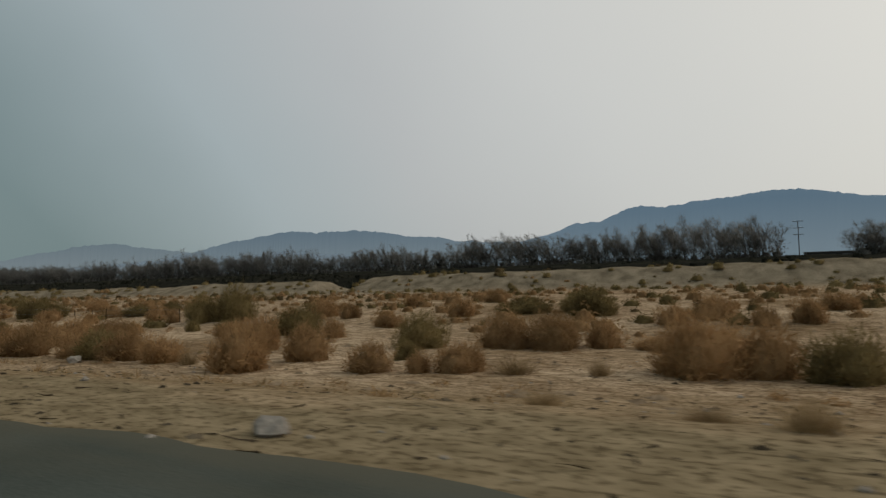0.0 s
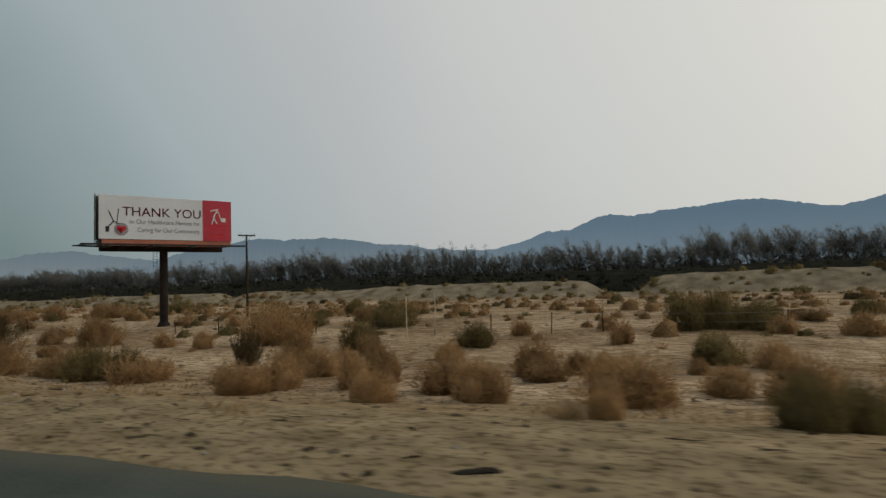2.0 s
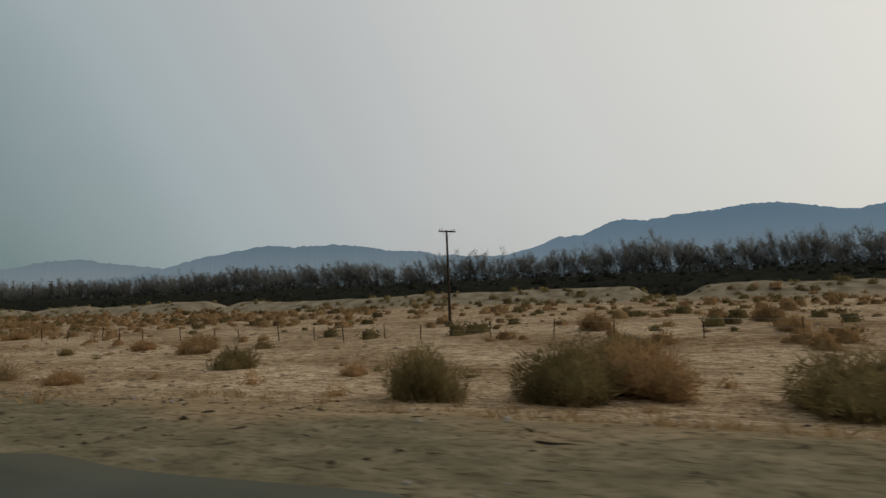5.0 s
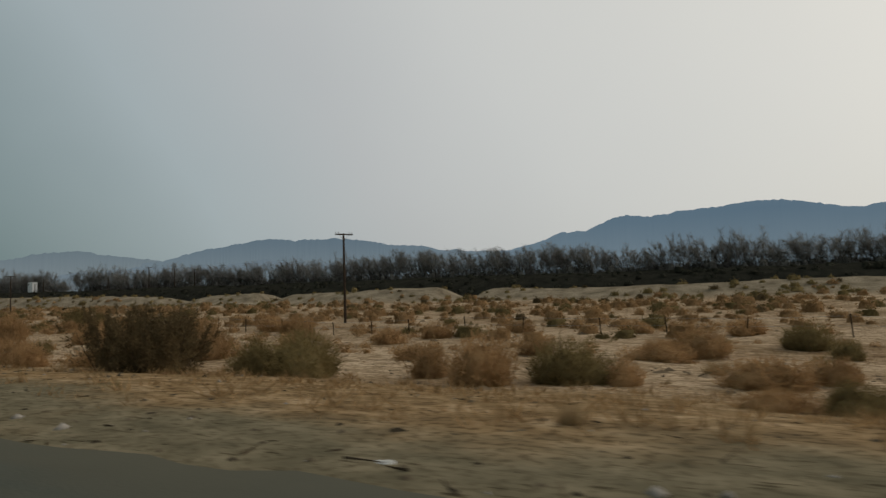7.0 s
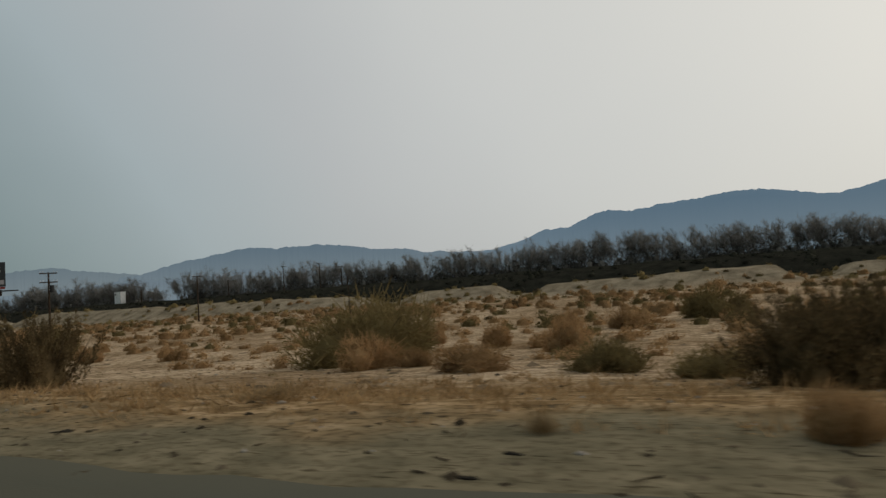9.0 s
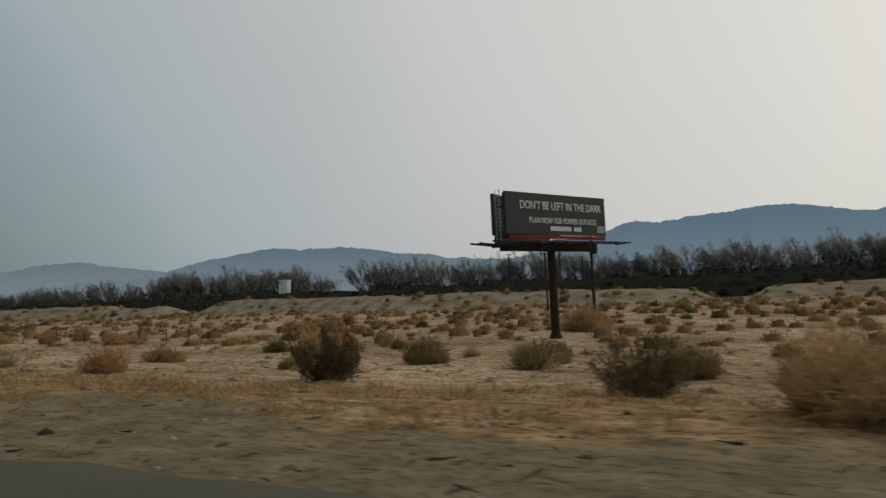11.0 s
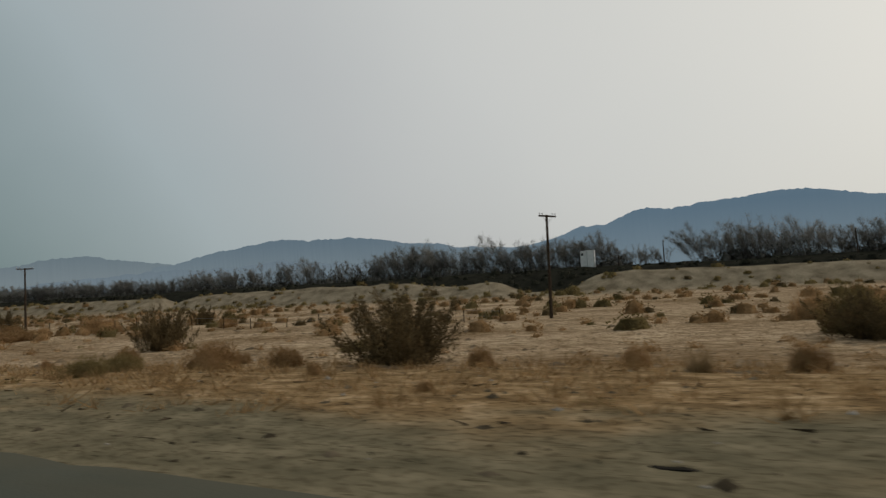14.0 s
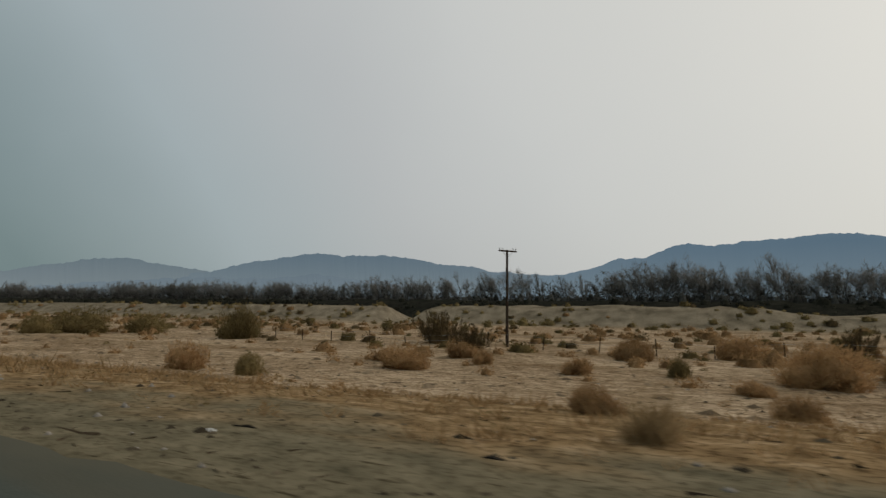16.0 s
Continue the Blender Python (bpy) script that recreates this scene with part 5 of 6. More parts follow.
utility_pole(-18.6, 196.0, 14.1, 3, foot=-1.5, turn=80, arm=2.6, gap=1.9)


# ---------------------------------------------------------------- shed beyond the railway
def freight_shed(u, v, length, z, top):
    ob = thing("shed", spot(u, v, z), "long low dark shed beyond the railway embankment", "building")
    h = top - z
    part("wall", box(bmesh.new(), -3.0, 3.0, -length / 2, length / 2, -.3, h - .35, .03), M_BLACK, ob)
    bm = bmesh.new()
    box(bm, -3.3, 3.3, -length / 2 - .3, length / 2 + .3, h - .345, h - .12, .04)
    box(bm, -1.2, 1.2, -length / 2 - .3, length / 2 + .3, h - .12, h, .04)
    part("roof", bm, M_SHED, ob, "weathered grey sheet roof")
    for i in range(3):
        y = (i - 1) * length / 3.2
        part("door", box(bmesh.new(), -3.05, -2.99, y - 1.3, y + 1.3, 0, h - .9, .02), M_SHED, ob)


freight_shed(-31.0, 232.0, 14.0, 0.0, 5.7)


# ---------------------------------------------------------------- railway equipment cabinet
def equipment_cabinet(u, v, z):
    """Two tall white steel boxes side by side; local x leads away from the road."""
    ob = thing("equipment_cabinet", spot(u, v, z), "tall white two-part steel equipment cabinet on the dark embankment", "cabinet")
    part("body", box(bmesh.new(), -.95, .95, .05, 1.75, 0, 4.15, .04), M_TANK, ob)
    part("annex", box(bmesh.new(), -1.25, .95, -1.75, .04, -.25, 4.22, .04), M_TANK, ob)
    part("roof", box(bmesh.new(), -1.05, 1.05, .08, 1.85, 4.155, 4.28, .03), M_TANK, ob)
    part("roof", box(bmesh.new(), -1.35, 1.05, -1.85, .07, 4.225, 4.36, .03), M_TANK, ob)
    bm = box(bmesh.new(), -1.0, -.955, .95, 1.55, 3.05, 3.70, .015)
    vent = part("vent", bm, M_BLACK, ob, "dark louvred vent")
    for i in range(5):
        part("slat", box(bmesh.new(), -1.03, -.99, .97, 1.53, 3.09 + i * .12, 3.14 + i * .12, .005), M_STEEL, vent)
    for y0, y1 in ((-1.6, -.9), (-.82, -.12)):
        door = part("door", box(bmesh.new(), -1.29, -1.255, y0, y1, .15, 3.9, .012), M_TANK, ob)
        part("handle", box(bmesh.new(), -1.34, -1.295, y1 - .14, y1 - .09, 1.8, 2.05, .008), M_STEEL, door)
    for y in (-1.745, .0):
        part("corner_strip", box(bmesh.new(), -1.30, -1.255, y - .04, y + .04, -.2, 4.2, .01), M_STEEL, ob)
    part("roof_lamp", rod(bmesh.new(), (-.7, .4, 4.285), (-.7, .4, 4.60), .10, .07, 10), M_STEEL, ob)
    part("footing", box(bmesh.new(), -1.5, 1.2, -2.0, 2.0, -1.0, -.255, .04), M_STEEL, ob, "grey concrete footing")
    part("step", box(bmesh.new(), -1.0, 1.0, .1, 1.9, -.25, -.005, .02), M_STEEL, ob)


equipment_cabinet(510.4, 155.9, 3.75)


# ---------------------------------------------------------------- billboards
def billboard(u, v, turn, width, low, high, offset, pole_r, label, dress, apron_mat, back_gap, apron=.62, name="billboard"):
    """A two-faced hoarding on one column; local x runs along the front face, y away from the oncoming traffic."""
    z = float(ground_z(u, v))
    ob = thing(name, spot(u, v, z, turn), label, "billboard")
    lo, hi = low - z, high - z
    x0, x1 = offset[0] - width / 2, offset[0] + width / 2
    yf = offset[1]
    bm = rod(bmesh.new(), (0, 0, -.6), (0, 0, lo - .55), pole_r, pole_r * .94, 24)
    part("column", bm, M_BROWN, ob)
    part("column_collar", rod(bmesh.new(), (0, 0, -.1), (0, 0, .35), pole_r * 1.7, pole_r * 1.15, 24), M_BROWN, ob)
    bm = box(bmesh.new(), x0 + .4, x1 - .4, -.35, .35, lo - 1.05, lo - .35, .03)
    part("torsion_beam", bm, M_BROWN, ob)
    panel = part("front_face", box(bmesh.new(), x0, x1, yf - .06, yf + .10, lo, hi, .02), dress["face"], ob)
    part("face_frame", box(bmesh.new(), x0 + .05, x1 - .05, yf + .11, yf + .30, lo + .05, hi - .05, .02), M_BLACK, ob)
    part("apron", box(bmesh.new(), x0 + .25, x1 - .05, yf - .02, yf + .08, lo - apron, lo - .03, .015), apron_mat, ob, "faded apron strip under the face")
    dress["paint"](panel, x0, x1, yf - .07, lo, hi)
    # the rear face opens away from the front one like a V, closest at the road's end
    ang = math.degrees(math.atan2(back_gap[0] - back_gap[1], width))
    m = Matrix.Translation((x0 + width * math.cos(radians(ang)), yf + back_gap[0] - width * math.sin(radians(ang)), 0)) @ pose(0, 0, 0, 0, 0, 180 - ang)
    part("rear_face", box(bmesh.new(), 0, width, -.30, -.12, lo, hi, .02, m), M_BLACK, ob, "dark frame of the second face")
    part("rear_print", box(bmesh.new(), .04, width - .04, -.335, -.305, lo + .03, hi - .03, .008, m), M_GREYPRINT, ob, "faded grey vinyl of the second face")
    part("rear_apron", box(bmesh.new(), 0.2, width - .2, -.26, -.14, lo - .6, lo - .03, .015, m), M_BLACK, ob)
    part("end_plate", box(bmesh.new(), x0 + .15, x0 + 1.2, yf + .12, yf + back_gap[0] + .1, lo - .70, lo + .06, .02), M_BLACK, ob)
    n = 4
    for i in range(n):
        x = x0 + .5 + i * (width - 1.0) / (n - 1)
        gap = back_gap[0] + (back_gap[1] - back_gap[0]) * (x - x0) / (width * math.cos(radians(ang)))
        if x > x0 + width * math.cos(radians(ang)):
            continue
        for zz, r in ((lo + .2, .06), (hi - .3, .05)):
            part("brace", rod(bmesh.new(), (x, yf + .3, zz), (x, yf + gap, zz), r, r, 6), M_BLACK, ob)
        bm = box(bmesh.new(), x - .08, x + .08, yf - 1.25, yf + gap + .8, lo - .78, lo - .62, .01)
        part("outrigger", bm, M_BLACK, ob)
    for y0, y1, nm, mm in ((yf - 1.3, yf - .55, "front_catwalk", None), (-1.15, -.42, "rear_catwalk", m)):
        a, b = (x0 - 1.6, x1 + 1.2) if mm is None else (-.6, width + 1.5)
        bm = bmesh.new()
        box(bm, a, b, y0, y0 + .06, lo - .62, lo - .50, 0, mm)
        box(bm, a, b, y1 - .06, y1, lo - .62, lo - .50, 0, mm)
        k = 60
        for i in range(k + 1):
            x = a + (b - a - .05) * i / k
            box(bm, x, x + .05, y0 + .06, y1 - .06, lo - .60, lo - .56, 0, mm)
        part(nm, bm, M_BLACK, ob, "dark steel grating walkway")
    bm = bmesh.new()
    for zz in (hi - .75, hi - .55):
        rod(bm, (x0 + .1, yf + .25, zz), (x0 + .1, yf + back_gap[0], zz), .05, .05, 6)
    box(bm, x0 - .05, x0 + .9, yf + .3, yf + back_gap[0] - .1, hi - 1.0, hi - .92)
    part("top_platform", bm, M_BLACK, ob)
    for i in range(4):
        x = x0 + width * (i + .5) / 4
        bm = rod(bmesh.new(), (x, yf - 1.2, lo - .6), (x, yf - 2.0, lo - .75), .03, .03, 6)
        box(bm, x - .22, x + .22, yf - 2.2, yf - 1.95, lo - .82, lo - .62, .03)
        part("floodlight", bm, M_BLACK, ob)
    bm = bmesh.new()
    for sx in (-.95, -.60):
        rod(bm, (sx, .1, lo - 2.6), (sx, .1, lo - .6), .022, .022, 6)
    for i in range(6):
        rod(bm, (-.95, .1, lo - 2.5 + i * .33), (-.60, .1, lo - 2.5 + i * .33), .016, .016, 5)
    part("climbing_ladder", bm, M_BLACK, ob)
    bm = bmesh.new()
    for sx in (x0 - .02,):
        for dy in (.25, .65):
            rod(bm, (sx - .2, yf + dy, lo - .5), (sx - .2, yf + dy, hi + .1), .025, .025, 6)
        for i in range(11):
            rod(bm, (sx - .2, yf + .25, lo - .3 + i * (hi - lo) / 10), (sx - .2, yf + .65, lo - .3 + i * (hi - lo) / 10), .018, .018, 5)
    part("ladder", bm, M_STEEL, ob)
    return ob


def upright(x, y, z):
    """Pose of flat lettering on a face that looks back along the road."""
    return pose(x, y, z, 90, 0, 0)


def paint_thanks(panel, x0, x1, y, lo, hi):
    W, Hh = x1 - x0, hi - lo
    X = lambda f: x0 + W * f
    Z = lambda f: hi - Hh * f
    part("red_panel", box(bmesh.new(), X(.762), x1 + .01, y - .012, y + .03, lo - .03, hi + .01), M_RED, panel, "red vinyl end panel")
    letters("THANK YOU", W * .585, Hh * .215, M_INK, panel, "headline", upright(X(.16), y - .004, Z(.46)), "dark maroon headline lettering")
    letters("to Our Healthcare Heroes for", W * .535, Hh * .105, M_GREYINK, panel, "second_line", upright(X(.205), y - .004, Z(.635)), "grey lettering")
    letters("Caring for Our Community", W * .475, Hh * .105, M_GREYINK, panel, "third_line", upright(X(.265), y - .004, Z(.825)), "grey lettering")
    bm = bmesh.new()
    bmesh.ops.create_cone(bm, cap_ends=True, segments=32, radius1=Hh * .145, radius2=Hh * .145, depth=.02, matrix=upright(X(.152), y - .006, Z(.775)))
    disc = part("chest_piece", bm, M_GREYINK, panel, "grey printed stethoscope disc")
    bm = bmesh.new()
    for sx in (-1, 1):
        bmesh.ops.create_cone(bm, cap_ends=True, segments=20, radius1=Hh * .056, radius2=Hh * .056, depth=.02, matrix=upright(X(.152) + sx * Hh * .045, y - .02, Z(.755)))
    rod(bm, (X(.152), y - .02, Z(.75)), (X(.152), y - .02, Z(.88)), Hh * .085, .01, 4)
    part("printed_heart", bm, M_HEART, disc, "red printed heart")
    bm = bmesh.new()
    rod(bm, (X(.135), y, Z(.32)), (X(.12), y, Z(.66)), .035, .035, 6)
    rod(bm, (X(.065), y, Z(.36)), (X(.10), y, Z(.60)), .035, .035, 6)
    rod(bm, (X(.10), y, Z(.60)), (X(.14), y, Z(.66)), .035, .035, 6)
    rod(bm, (X(.10), y, Z(.60)), (X(.06), y, Z(.74)), .06, .06, 6)
    box(bm, X(.045), X(.07), y - .02, y + .01, Z(.84), Z(.72), .01)
    part("stethoscope_tube", bm, M_BLACK, panel, "black printed stethoscope tube")
    bm = bmesh.new()
    cx = X(.875)
    for (ax, az, bx, bz, r) in ((-.55, .24, .15, .18, .075), (.10, .20, -.30, .42, .09), (-.30, .42, .05, .60, .08), (-.15, .34, -.42, .62, .08), (.15, .24, .45, .52, .06)):
        rod(bm, (cx + ax * 1.15, y - .02, Z(.06 + az * .85)), (cx + bx * 1.15, y - .02, Z(.06 + bz * .85)), r * .85, r * .85, 6)
    box(bm, cx + .5, cx + .95, y - .03, y - .01, Z(.52), Z(.42), .02)
    part("emblem", bm, M_PRINT_W, panel, "white printed emblem of slanted strokes")
    for i, (f0, f1, zz) in enumerate(((.785, .965, .60), (.80, .95, .69), (.81, .94, .82), (.80, .955, .90))):
        part("text_bar", box(bmesh.new(), X(f0), X(f1), y - .02, y - .008, Z(zz + .045), Z(zz)), M_HEART, panel)


def paint_dark(panel, x0, x1, y, lo, hi):
    W, Hh = x1 - x0, hi - lo
    X = lambda f: x0 + W * f
    Z = lambda f: hi - Hh * f
    letters("DON'T BE LEFT IN THE DARK", W * .82, Hh * .20, M_PRINT_W, panel, "headline", upright(X(.135), y - .004, Z(.385)), "white capital lettering")
    letters("PLAN NOW FOR POWER OUTAGES", W * .68, Hh * .145, M_PRINT_W, panel, "second_line", upright(X(.215), y - .004, Z(.72)), "white capital lettering")
    for i in range(12):
        if i == 8:
            continue
        part("text_bar", box(bmesh.new(), X(.415 + i * .0265), X(.415 + i * .0265 + .020), y - .012, y - .002, Z(.90), Z(.79)), M_PRINT_W, panel)
    part("emblem", box(bmesh.new(), X(.90), X(.985), y - .012, y - .002, Z(.92), Z(.74), .01), M_GREYINK, panel, "grey printed emblem")
    part("maker_plate", box(bmesh.new(), X(.44), X(.57), y - .0, y + .02, lo - .40, lo - .24), M_GREYINK, panel)


billboard(122.3, 44.0, -25.9, 12.35, 6.72, 10.9, (.05, -1.75), .40,
          "white and red thank-you billboard on a brown steel column", {"face": M_WHITE, "paint": paint_thanks}, M_APRON, (1.15, 6.6))
billboard(392.9, 41.45, -32.2, 9.7, 5.30, 8.14, (.0, -.85), .30,
          "black power-outage billboard on a brown steel column", {"face": M_CHAR, "paint": paint_dark}, M_APRON_RED, (1.0, 5.2), .30)


# ---------------------------------------------------------------- road sign
def exit_sign(u, v):
    z = float(ground_z(u, v))
    ob = thing("exit_sign", spot(u, v, z), "green cantilevered exit sign on a galvanised steel post", "road sign")
    top, low, high = 5.80 - z, 4.57 - z, 5.53 - z
    part("post", rod(bmesh.new(), (0, 0, -.4), (0, 0, top), .168, .135, 24), M_POST, ob)
    part("post_cap", rod(bmesh.new(), (0, 0, top), (0, 0, top + .03), .145, .11, 24), M_POST, ob)
    part("base_flange", rod(bmesh.new(), (0, 0, -.05), (0, 0, .04), .25, .25, 24), M_POST, ob)
    for i in range(6):
        a = math.pi / 3 * i
        part("anchor_bolt", rod(bmesh.new(), (.21 * math.cos(a), .21 * math.sin(a), .0), (.21 * math.cos(a), .21 * math.sin(a), .09), .02, .02, 8), M_POST, ob)
    for zz in (high + .02, low):
        part("clamp", box(bmesh.new(), -.20, .155, -.165, .165, zz - .15, zz + .15, .03), M_POST, ob)
    xr, yr = -1.08, .12
    m = Matrix.Translation((xr, yr, 0)) @ pose(0, 0, 0, 0, 0, -10.5)
    wide, zb, zt = 3.75, 4.41 - z, 6.50 - z
    for zz in (high, low):
        bm = rod(bmesh.new(), (-.1, 0, zz), (xr, yr + .03, zz), .045, .045, 10)
        end = m @ Vector((-wide + .3, .06, 0))
        rod(bm, (xr, yr + .03, zz), (end.x, end.y, zz), .045, .045, 10)
        part("arm", bm, M_POST, ob)
    part("strut", rod(bmesh.new(), (-.26, 0, high), (-.24, 0, low), .032, .032, 8), M_POST, ob)
    part("strut", rod(bmesh.new(), (-.2, 0, high - .06), (xr - .05, yr + .04, 4.99 - z), .040, .040, 8), M_POST, ob)
    for i in range(3):
        x = -.86 - i * 1.02
        part("bracket", box(bmesh.new(), x - .05, x + .05, .0, .05, zb - .05, zt + .02, .01, m), M_POST, ob)
    bm = box(bmesh.new(), -wide, 0, -.035, -.005, zb, zt)
    side = [e for e in bm.edges if abs(e.verts[0].co.x - e.verts[1].co.x) < 1e-6 and abs(e.verts[0].co.z - e.verts[1].co.z) < 1e-6]
    bmesh.ops.bevel(bm, geom=side, offset=.17, segments=5, affect="EDGES")
    panel = part("sign_panel", bm, M_GREEN, ob, "green reflective sheet")
    panel.matrix_local = m

    def loop(inset, r):
        pts = []
        for cx, cz, a0 in ((-inset - r, zt - inset - r, 0), (-wide + inset + r, zt - inset - r, 90), (-wide + inset + r, zb + inset + r, 180), (-inset - r, zb + inset + r, 270)):
            for i in range(6):
                a = radians(a0 + i * 18)
                pts.append((cx + r * math.cos(a), -.041, cz + r * math.sin(a)))
        return pts
    bm = bmesh.new()
    a, b = [bm.verts.new(p) for p in loop(.004, .165)], [bm.verts.new(p) for p in loop(.045, .13)]
    for i in range(len(a)):
        j = (i + 1) % len(a)
        bm.faces.new((a[i], b[i], b[j], a[j]))
    part("border", bm, M_PRINT_W, panel, "white border line")
    for word, x, wide_, high_, zz in (("Cathedral", -3.42, 2.08, .285, 1.48), ("City", -1.20, .88, .285, 1.48), ("Rancho", -3.42, 1.58, .285, .86),
                                      ("Mirage", -1.68, 1.42, .285, .86), ("NEXT", -2.87, .90, .205, .33), ("RIGHT", -1.82, .93, .205, .33)):
        letters(word, wide_, high_, M_PRINT_W, panel, "word", upright(x, -.030, zb + zz), "white lettering")


exit_sign(504.85, 8.08)


# ---------------------------------------------------------------- wire fence
def wire_fence(u0, u1, v, seed):
    rng = random.Random(seed)
    ob = thing("wire_fence", spot((u0 + u1) / 2, v, float(ground_z((u0 + u1) / 2, v))), "low wire fence of thin rusty stakes in sand", "fence")
    base = ob.matrix_world.inverted()
    u, tops = u0, []
    while u < u1:
        vv = v + rng.uniform(-.5, .5)
        z = float(ground_z(u, vv))
        h = rng.uniform(.95, 1.35)
        m = base @ spot(u, vv, z) @ pose(0, 0, 0, rng.uniform(-5, 5), rng.uniform(-4, 4), 0)
        bm = box(bmesh.new(), -.035, .035, -.012, .012, -.3, h, .006)
        box(bm, -.008, .008, -.05, -.012, -.3, h)
        bmesh.ops.transform(bm, matrix=m, verts=bm.verts)
        part("stake", bm, M_WOOD, ob)
        tops.append([m @ Vector((0, 0, h * f)) for f in (.92, .5)])
        u += rng.choice((3.2, 4.0, 4.4, 5.2))
    for k in (0, 1):
        bm = bmesh.new()
        for a, b in zip(tops[:-1], tops[1:]):
            rod(bm, a[k], b[k], .006, .006, 4)
        part("wire", bm, M_STEEL, ob)


wire_fence(46, 118, 38.8, 1)
wire_fence(136, 290, 38.8, 2)
wire_fence(425, 470, 39.2, 3)
wire_fence(498, 600, 47.5, 4)


# ---------------------------------------------------------------- markers and litter
def marker(u, v, h, mat, name, label):
    ob = thing(name, spot(u, v, float(ground_z(u, v))), label, "marker post")
    part("stake", box(bmesh.new(), -.05, .05, -.012, .012, -.3, h, .01), mat, ob)
    part("cap", box(bmesh.new(), -.055, .055, -.02, .02, h - .18, h + .02, .01), mat, ob)


marker(93.1, 8.2, 1.0, M_YELLOW, "marker_post", "thin yellow plastic utility marker post in gravel")
marker(88.2, 34.7, 3.1, M_PALEWOOD, "marker_post", "tall thin pale wooden stake standing in sand")
marker(89.5, 33.2, 2.9, M_PALEWOOD, "marker_post", "tall thin pale wooden stake standing in sand")


def lumpy(bm, seed, amount):
    rng = random.Random(seed)
    for q in bm.verts:
        q.co *= 1 + rng.uniform(-amount, amount)


def litter(u, v, name, label, mat, size, seed, shape="lump", turn=0.0):
    """A loose thing lying on the ground; size: length, width and height."""
    z = float(ground_z(u, v))
    bm = bmesh.new()
    if shape == "plank":
        box(bm, -.5, .5, -.5, .5, 0, 1, .06)
        bmesh.ops.subdivide_edges(bm, edges=[e for e in bm.edges if abs(e.verts[0].co.x - e.verts[1].co.x) > .6], cuts=4)
        rng = random.Random(seed)
        for q in bm.verts:
            taper = 1 - .75 * abs(2 * q.co.x) ** 2.5
            q.co.y = q.co.y * taper + .35 * math.sin(q.co.x * 3.5 + seed) + rng.uniform(-.10, .10)
            q.co.z = q.co.z * (.5 + taper) + .9 * math.sin(q.co.x * 5 + seed) ** 2 + rng.uniform(-.2, .2)
            q.co.x += rng.uniform(-.04, .04)
    elif shape == "cloth":
        bmesh.ops.create_icosphere(bm, subdivisions=3, radius=.5)
        for q in bm.verts:
            fold = noise.noise(q.co * 4.2 + Vector((seed, 0, 0))) * .55 + noise.noise(q.co * 9.0) * .22
            q.co *= 1 + fold
    else:
        bmesh.ops.create_icosphere(bm, subdivisions=2, radius=.5)
        lumpy(bm, seed, .28)
        for q in bm.verts:
            q.co.z = max(q.co.z, -.2) + .2
    for q in bm.verts:
        q.co = Vector((q.co.x * size[0], q.co.y * size[1], q.co.z * size[2]))
    me = bpy.data.meshes.new(name)
    bm.to_mesh(me)
    bm.free()
    me.materials.append(mat)
    ob = new(name, me)
    ob.matrix_world = spot(u, v, z - .015, 90 + turn)
    tagged(ob, label, "litter" if shape != "stone" else "stone")


for i, (u, v, s) in enumerate(((4.5, 4.95, .42), (22.8, 9.4, .36), (244.4, 8.0, .3), (250.8, 4.9, .2), (174.6, 6.2, .2), (470.7, 7.0, .2), (521.4, 10.0, .24),
                               (554.2, 5.6, .22), (426.3, 6.9, .42), (364.1, 11.7, .4), (533.5, 6.1, .3), (97.5, 7.6, .3), (240.9, 6.0, .24), (21.25, 7.6, .2), (17.7, 6.6, .3), (26.3, 16.5, .62))):
    if i in (0, 1, 8, 15):
        litter(u, v, "stone", "pale rounded field stone lying on the shoulder", M_ROCK, (s, s * .8, s * .7), i, "stone")
    else:
        litter(u, v, "plastic_bag", "crumpled white plastic bag lying on the ground", M_LITTER, (s * .9, s * .6, s * .28), i)
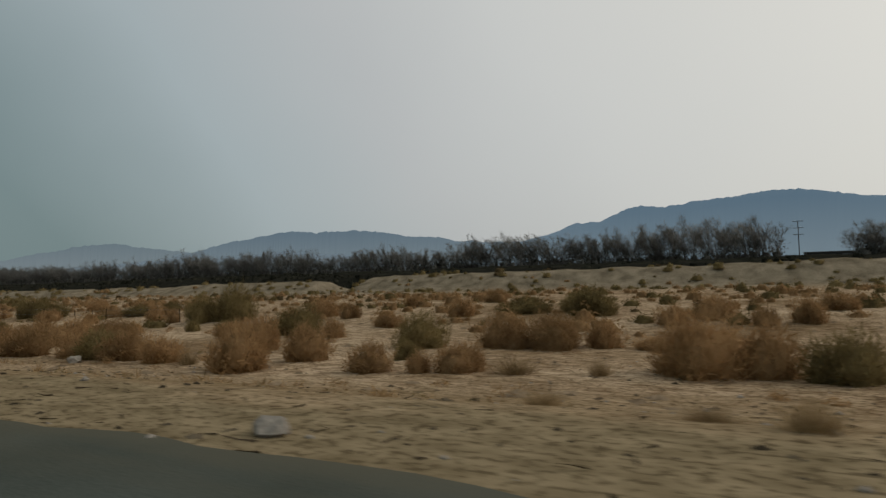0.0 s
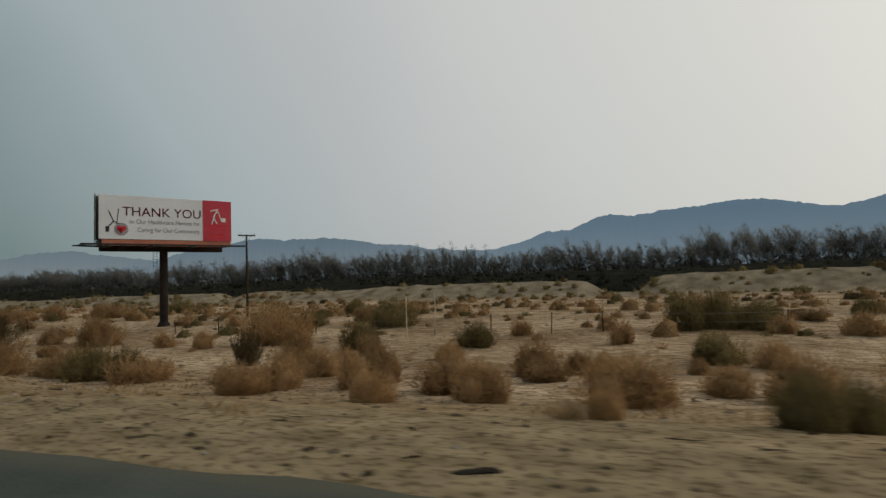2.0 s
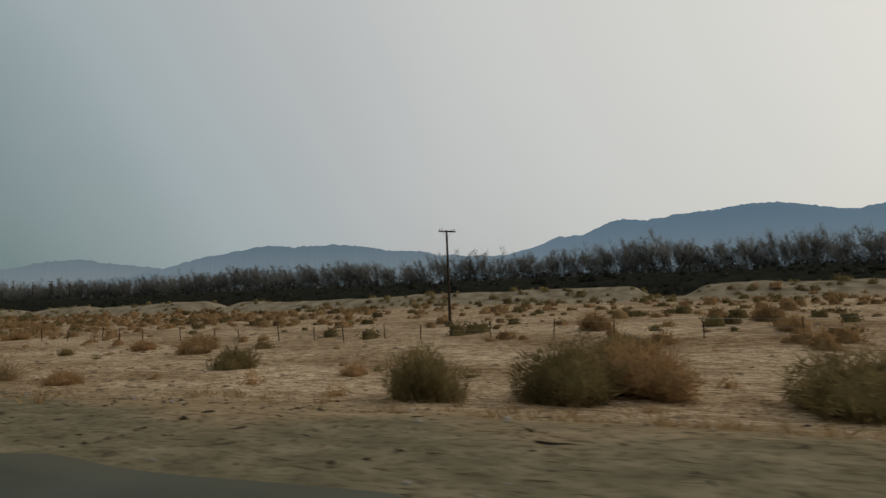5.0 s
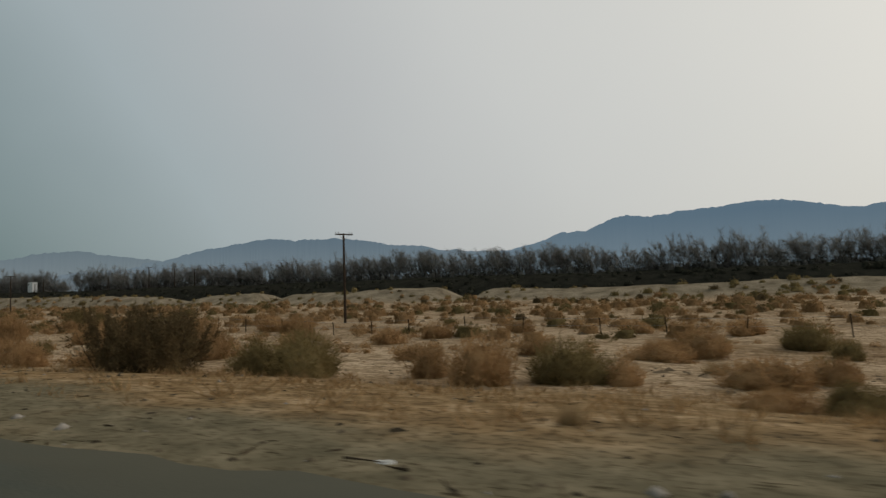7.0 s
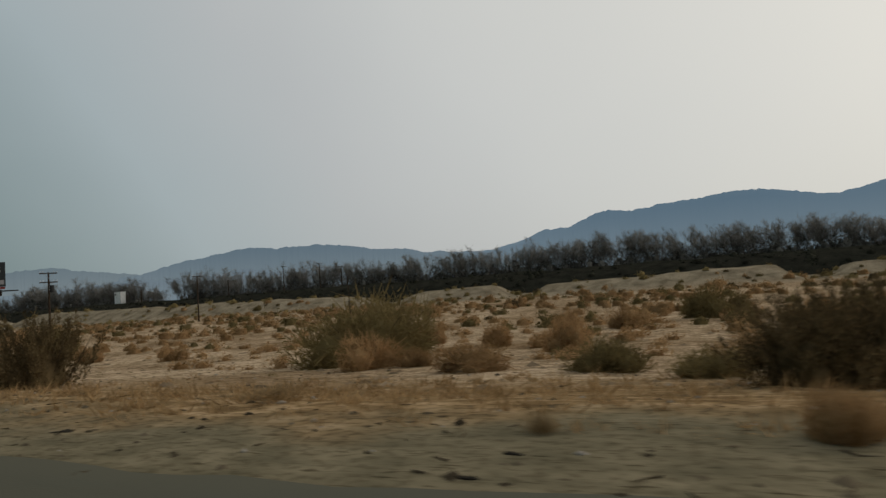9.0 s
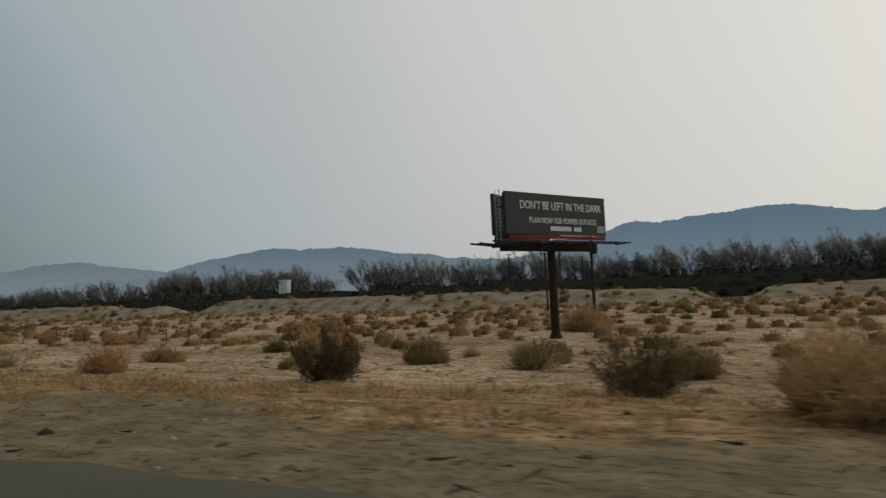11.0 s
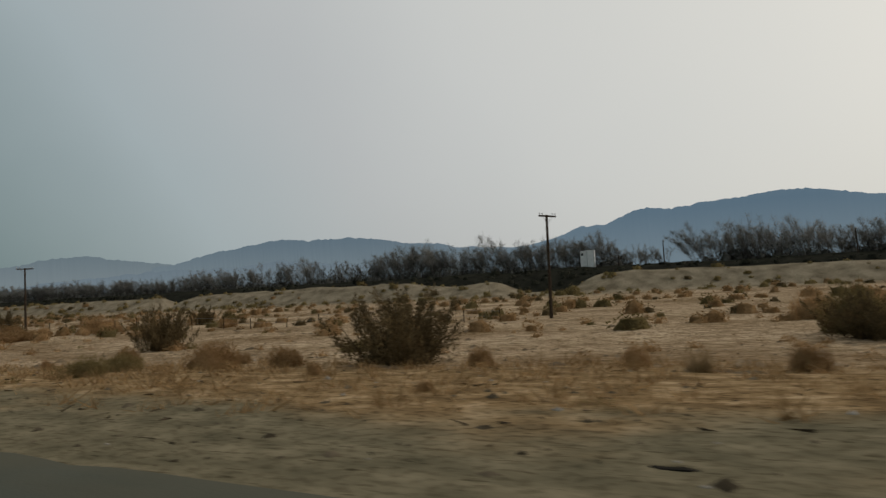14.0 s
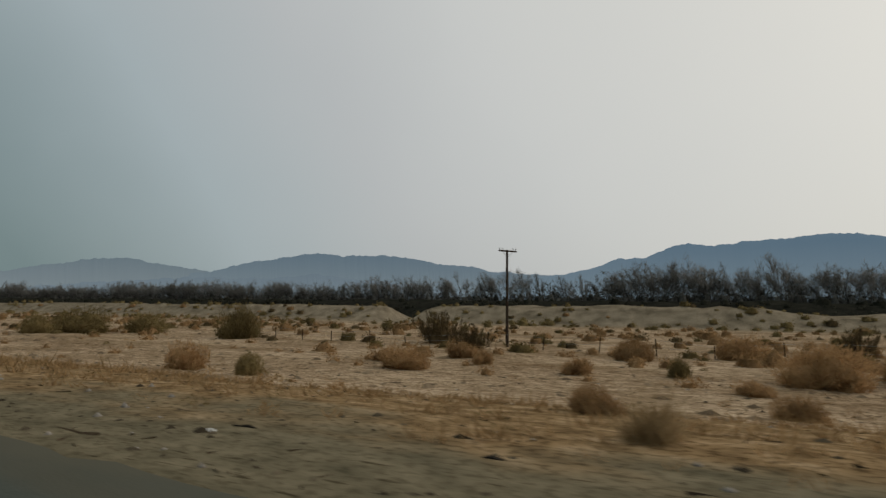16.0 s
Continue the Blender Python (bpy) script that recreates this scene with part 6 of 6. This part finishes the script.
SHREDS = ((342.3, 6.4, 1.3, .14, 4), (522.7, 5.95, .85, .14, 0), (505.0, 5.9, .75, .2, 8), (534.6, 5.0, .45, .16, -5), (496.5, 4.6, .8, .09, -6),
                                     (91.6, 5.0, 1.0, .10, 5), (436.0, 5.4, .7, .12, 3), (74.7, 4.85, .6, .22, 10), (452.0, 4.9, 1.1, .12, -9))
MORE_SHREDS = ((434.5, 5.2, .55, .22, 12), (482.2, 5.3, .6, .12, 3), (466.1, 5.0, 1.0, .16, -14), (550.5, 6.1, .4, .14, 4), (554.0, 6.0, .6, .06, 2), (19.6, 5.4, .6, .08, -8),
                                     (18.1, 5.35, 1.1, .07, -5), (21.1, 5.0, .25, .12, 0), (318.2, 4.75, .35, .1, 6), (318.0, 5.5, .3, .1, 0), (324.6, 5.8, .5, .2, 8), (498.7, 7.9, .5, .35, 25))
for i, (u, v, a, b, t) in enumerate(SHREDS + MORE_SHREDS):
    litter(u, v, "tyre_shred", "torn black tyre tread lying on the shoulder", M_RUBBER, (a * .7, b * .65, .016), i + 30, "plank", t)
litter(128.2, 6.7, "rag", "crumpled dark red cloth rag on the dirt", M_RAG, (.72, .30, .20), 61, "cloth")


def tyre(u, v):
    ob = thing("tyre", spot(u, v, float(ground_z(u, v)), 20), "old black rubber tyre lying flat on sand", "tyre")
    bm = bmesh.new()
    n, k, R, r = 28, 10, .29, .11
    ring = [[bm.verts.new(((R + r * math.cos(2 * math.pi * j / k)) * math.cos(2 * math.pi * i / n), (R + r * math.cos(2 * math.pi * j / k)) * math.sin(2 * math.pi * i / n), .11 + r * math.sin(2 * math.pi * j / k))) for j in range(k)] for i in range(n)]
    for i in range(n):
        for j in range(k):
            bm.faces.new((ring[i][j], ring[(i + 1) % n][j], ring[(i + 1) % n][(j + 1) % k], ring[i][(j + 1) % k]))
    part("carcass", bm, M_RUBBER, ob)
    bm = bmesh.new()
    for i in range(28):
        a = 2 * math.pi * i / 28
        box(bm, .37, .412, -.03, .03, .04, .18, .005, pose(0, 0, 0, 0, 0, math.degrees(a)))
    part("tread", bm, M_RUBBER, ob)


tyre(363.5, 24.2)
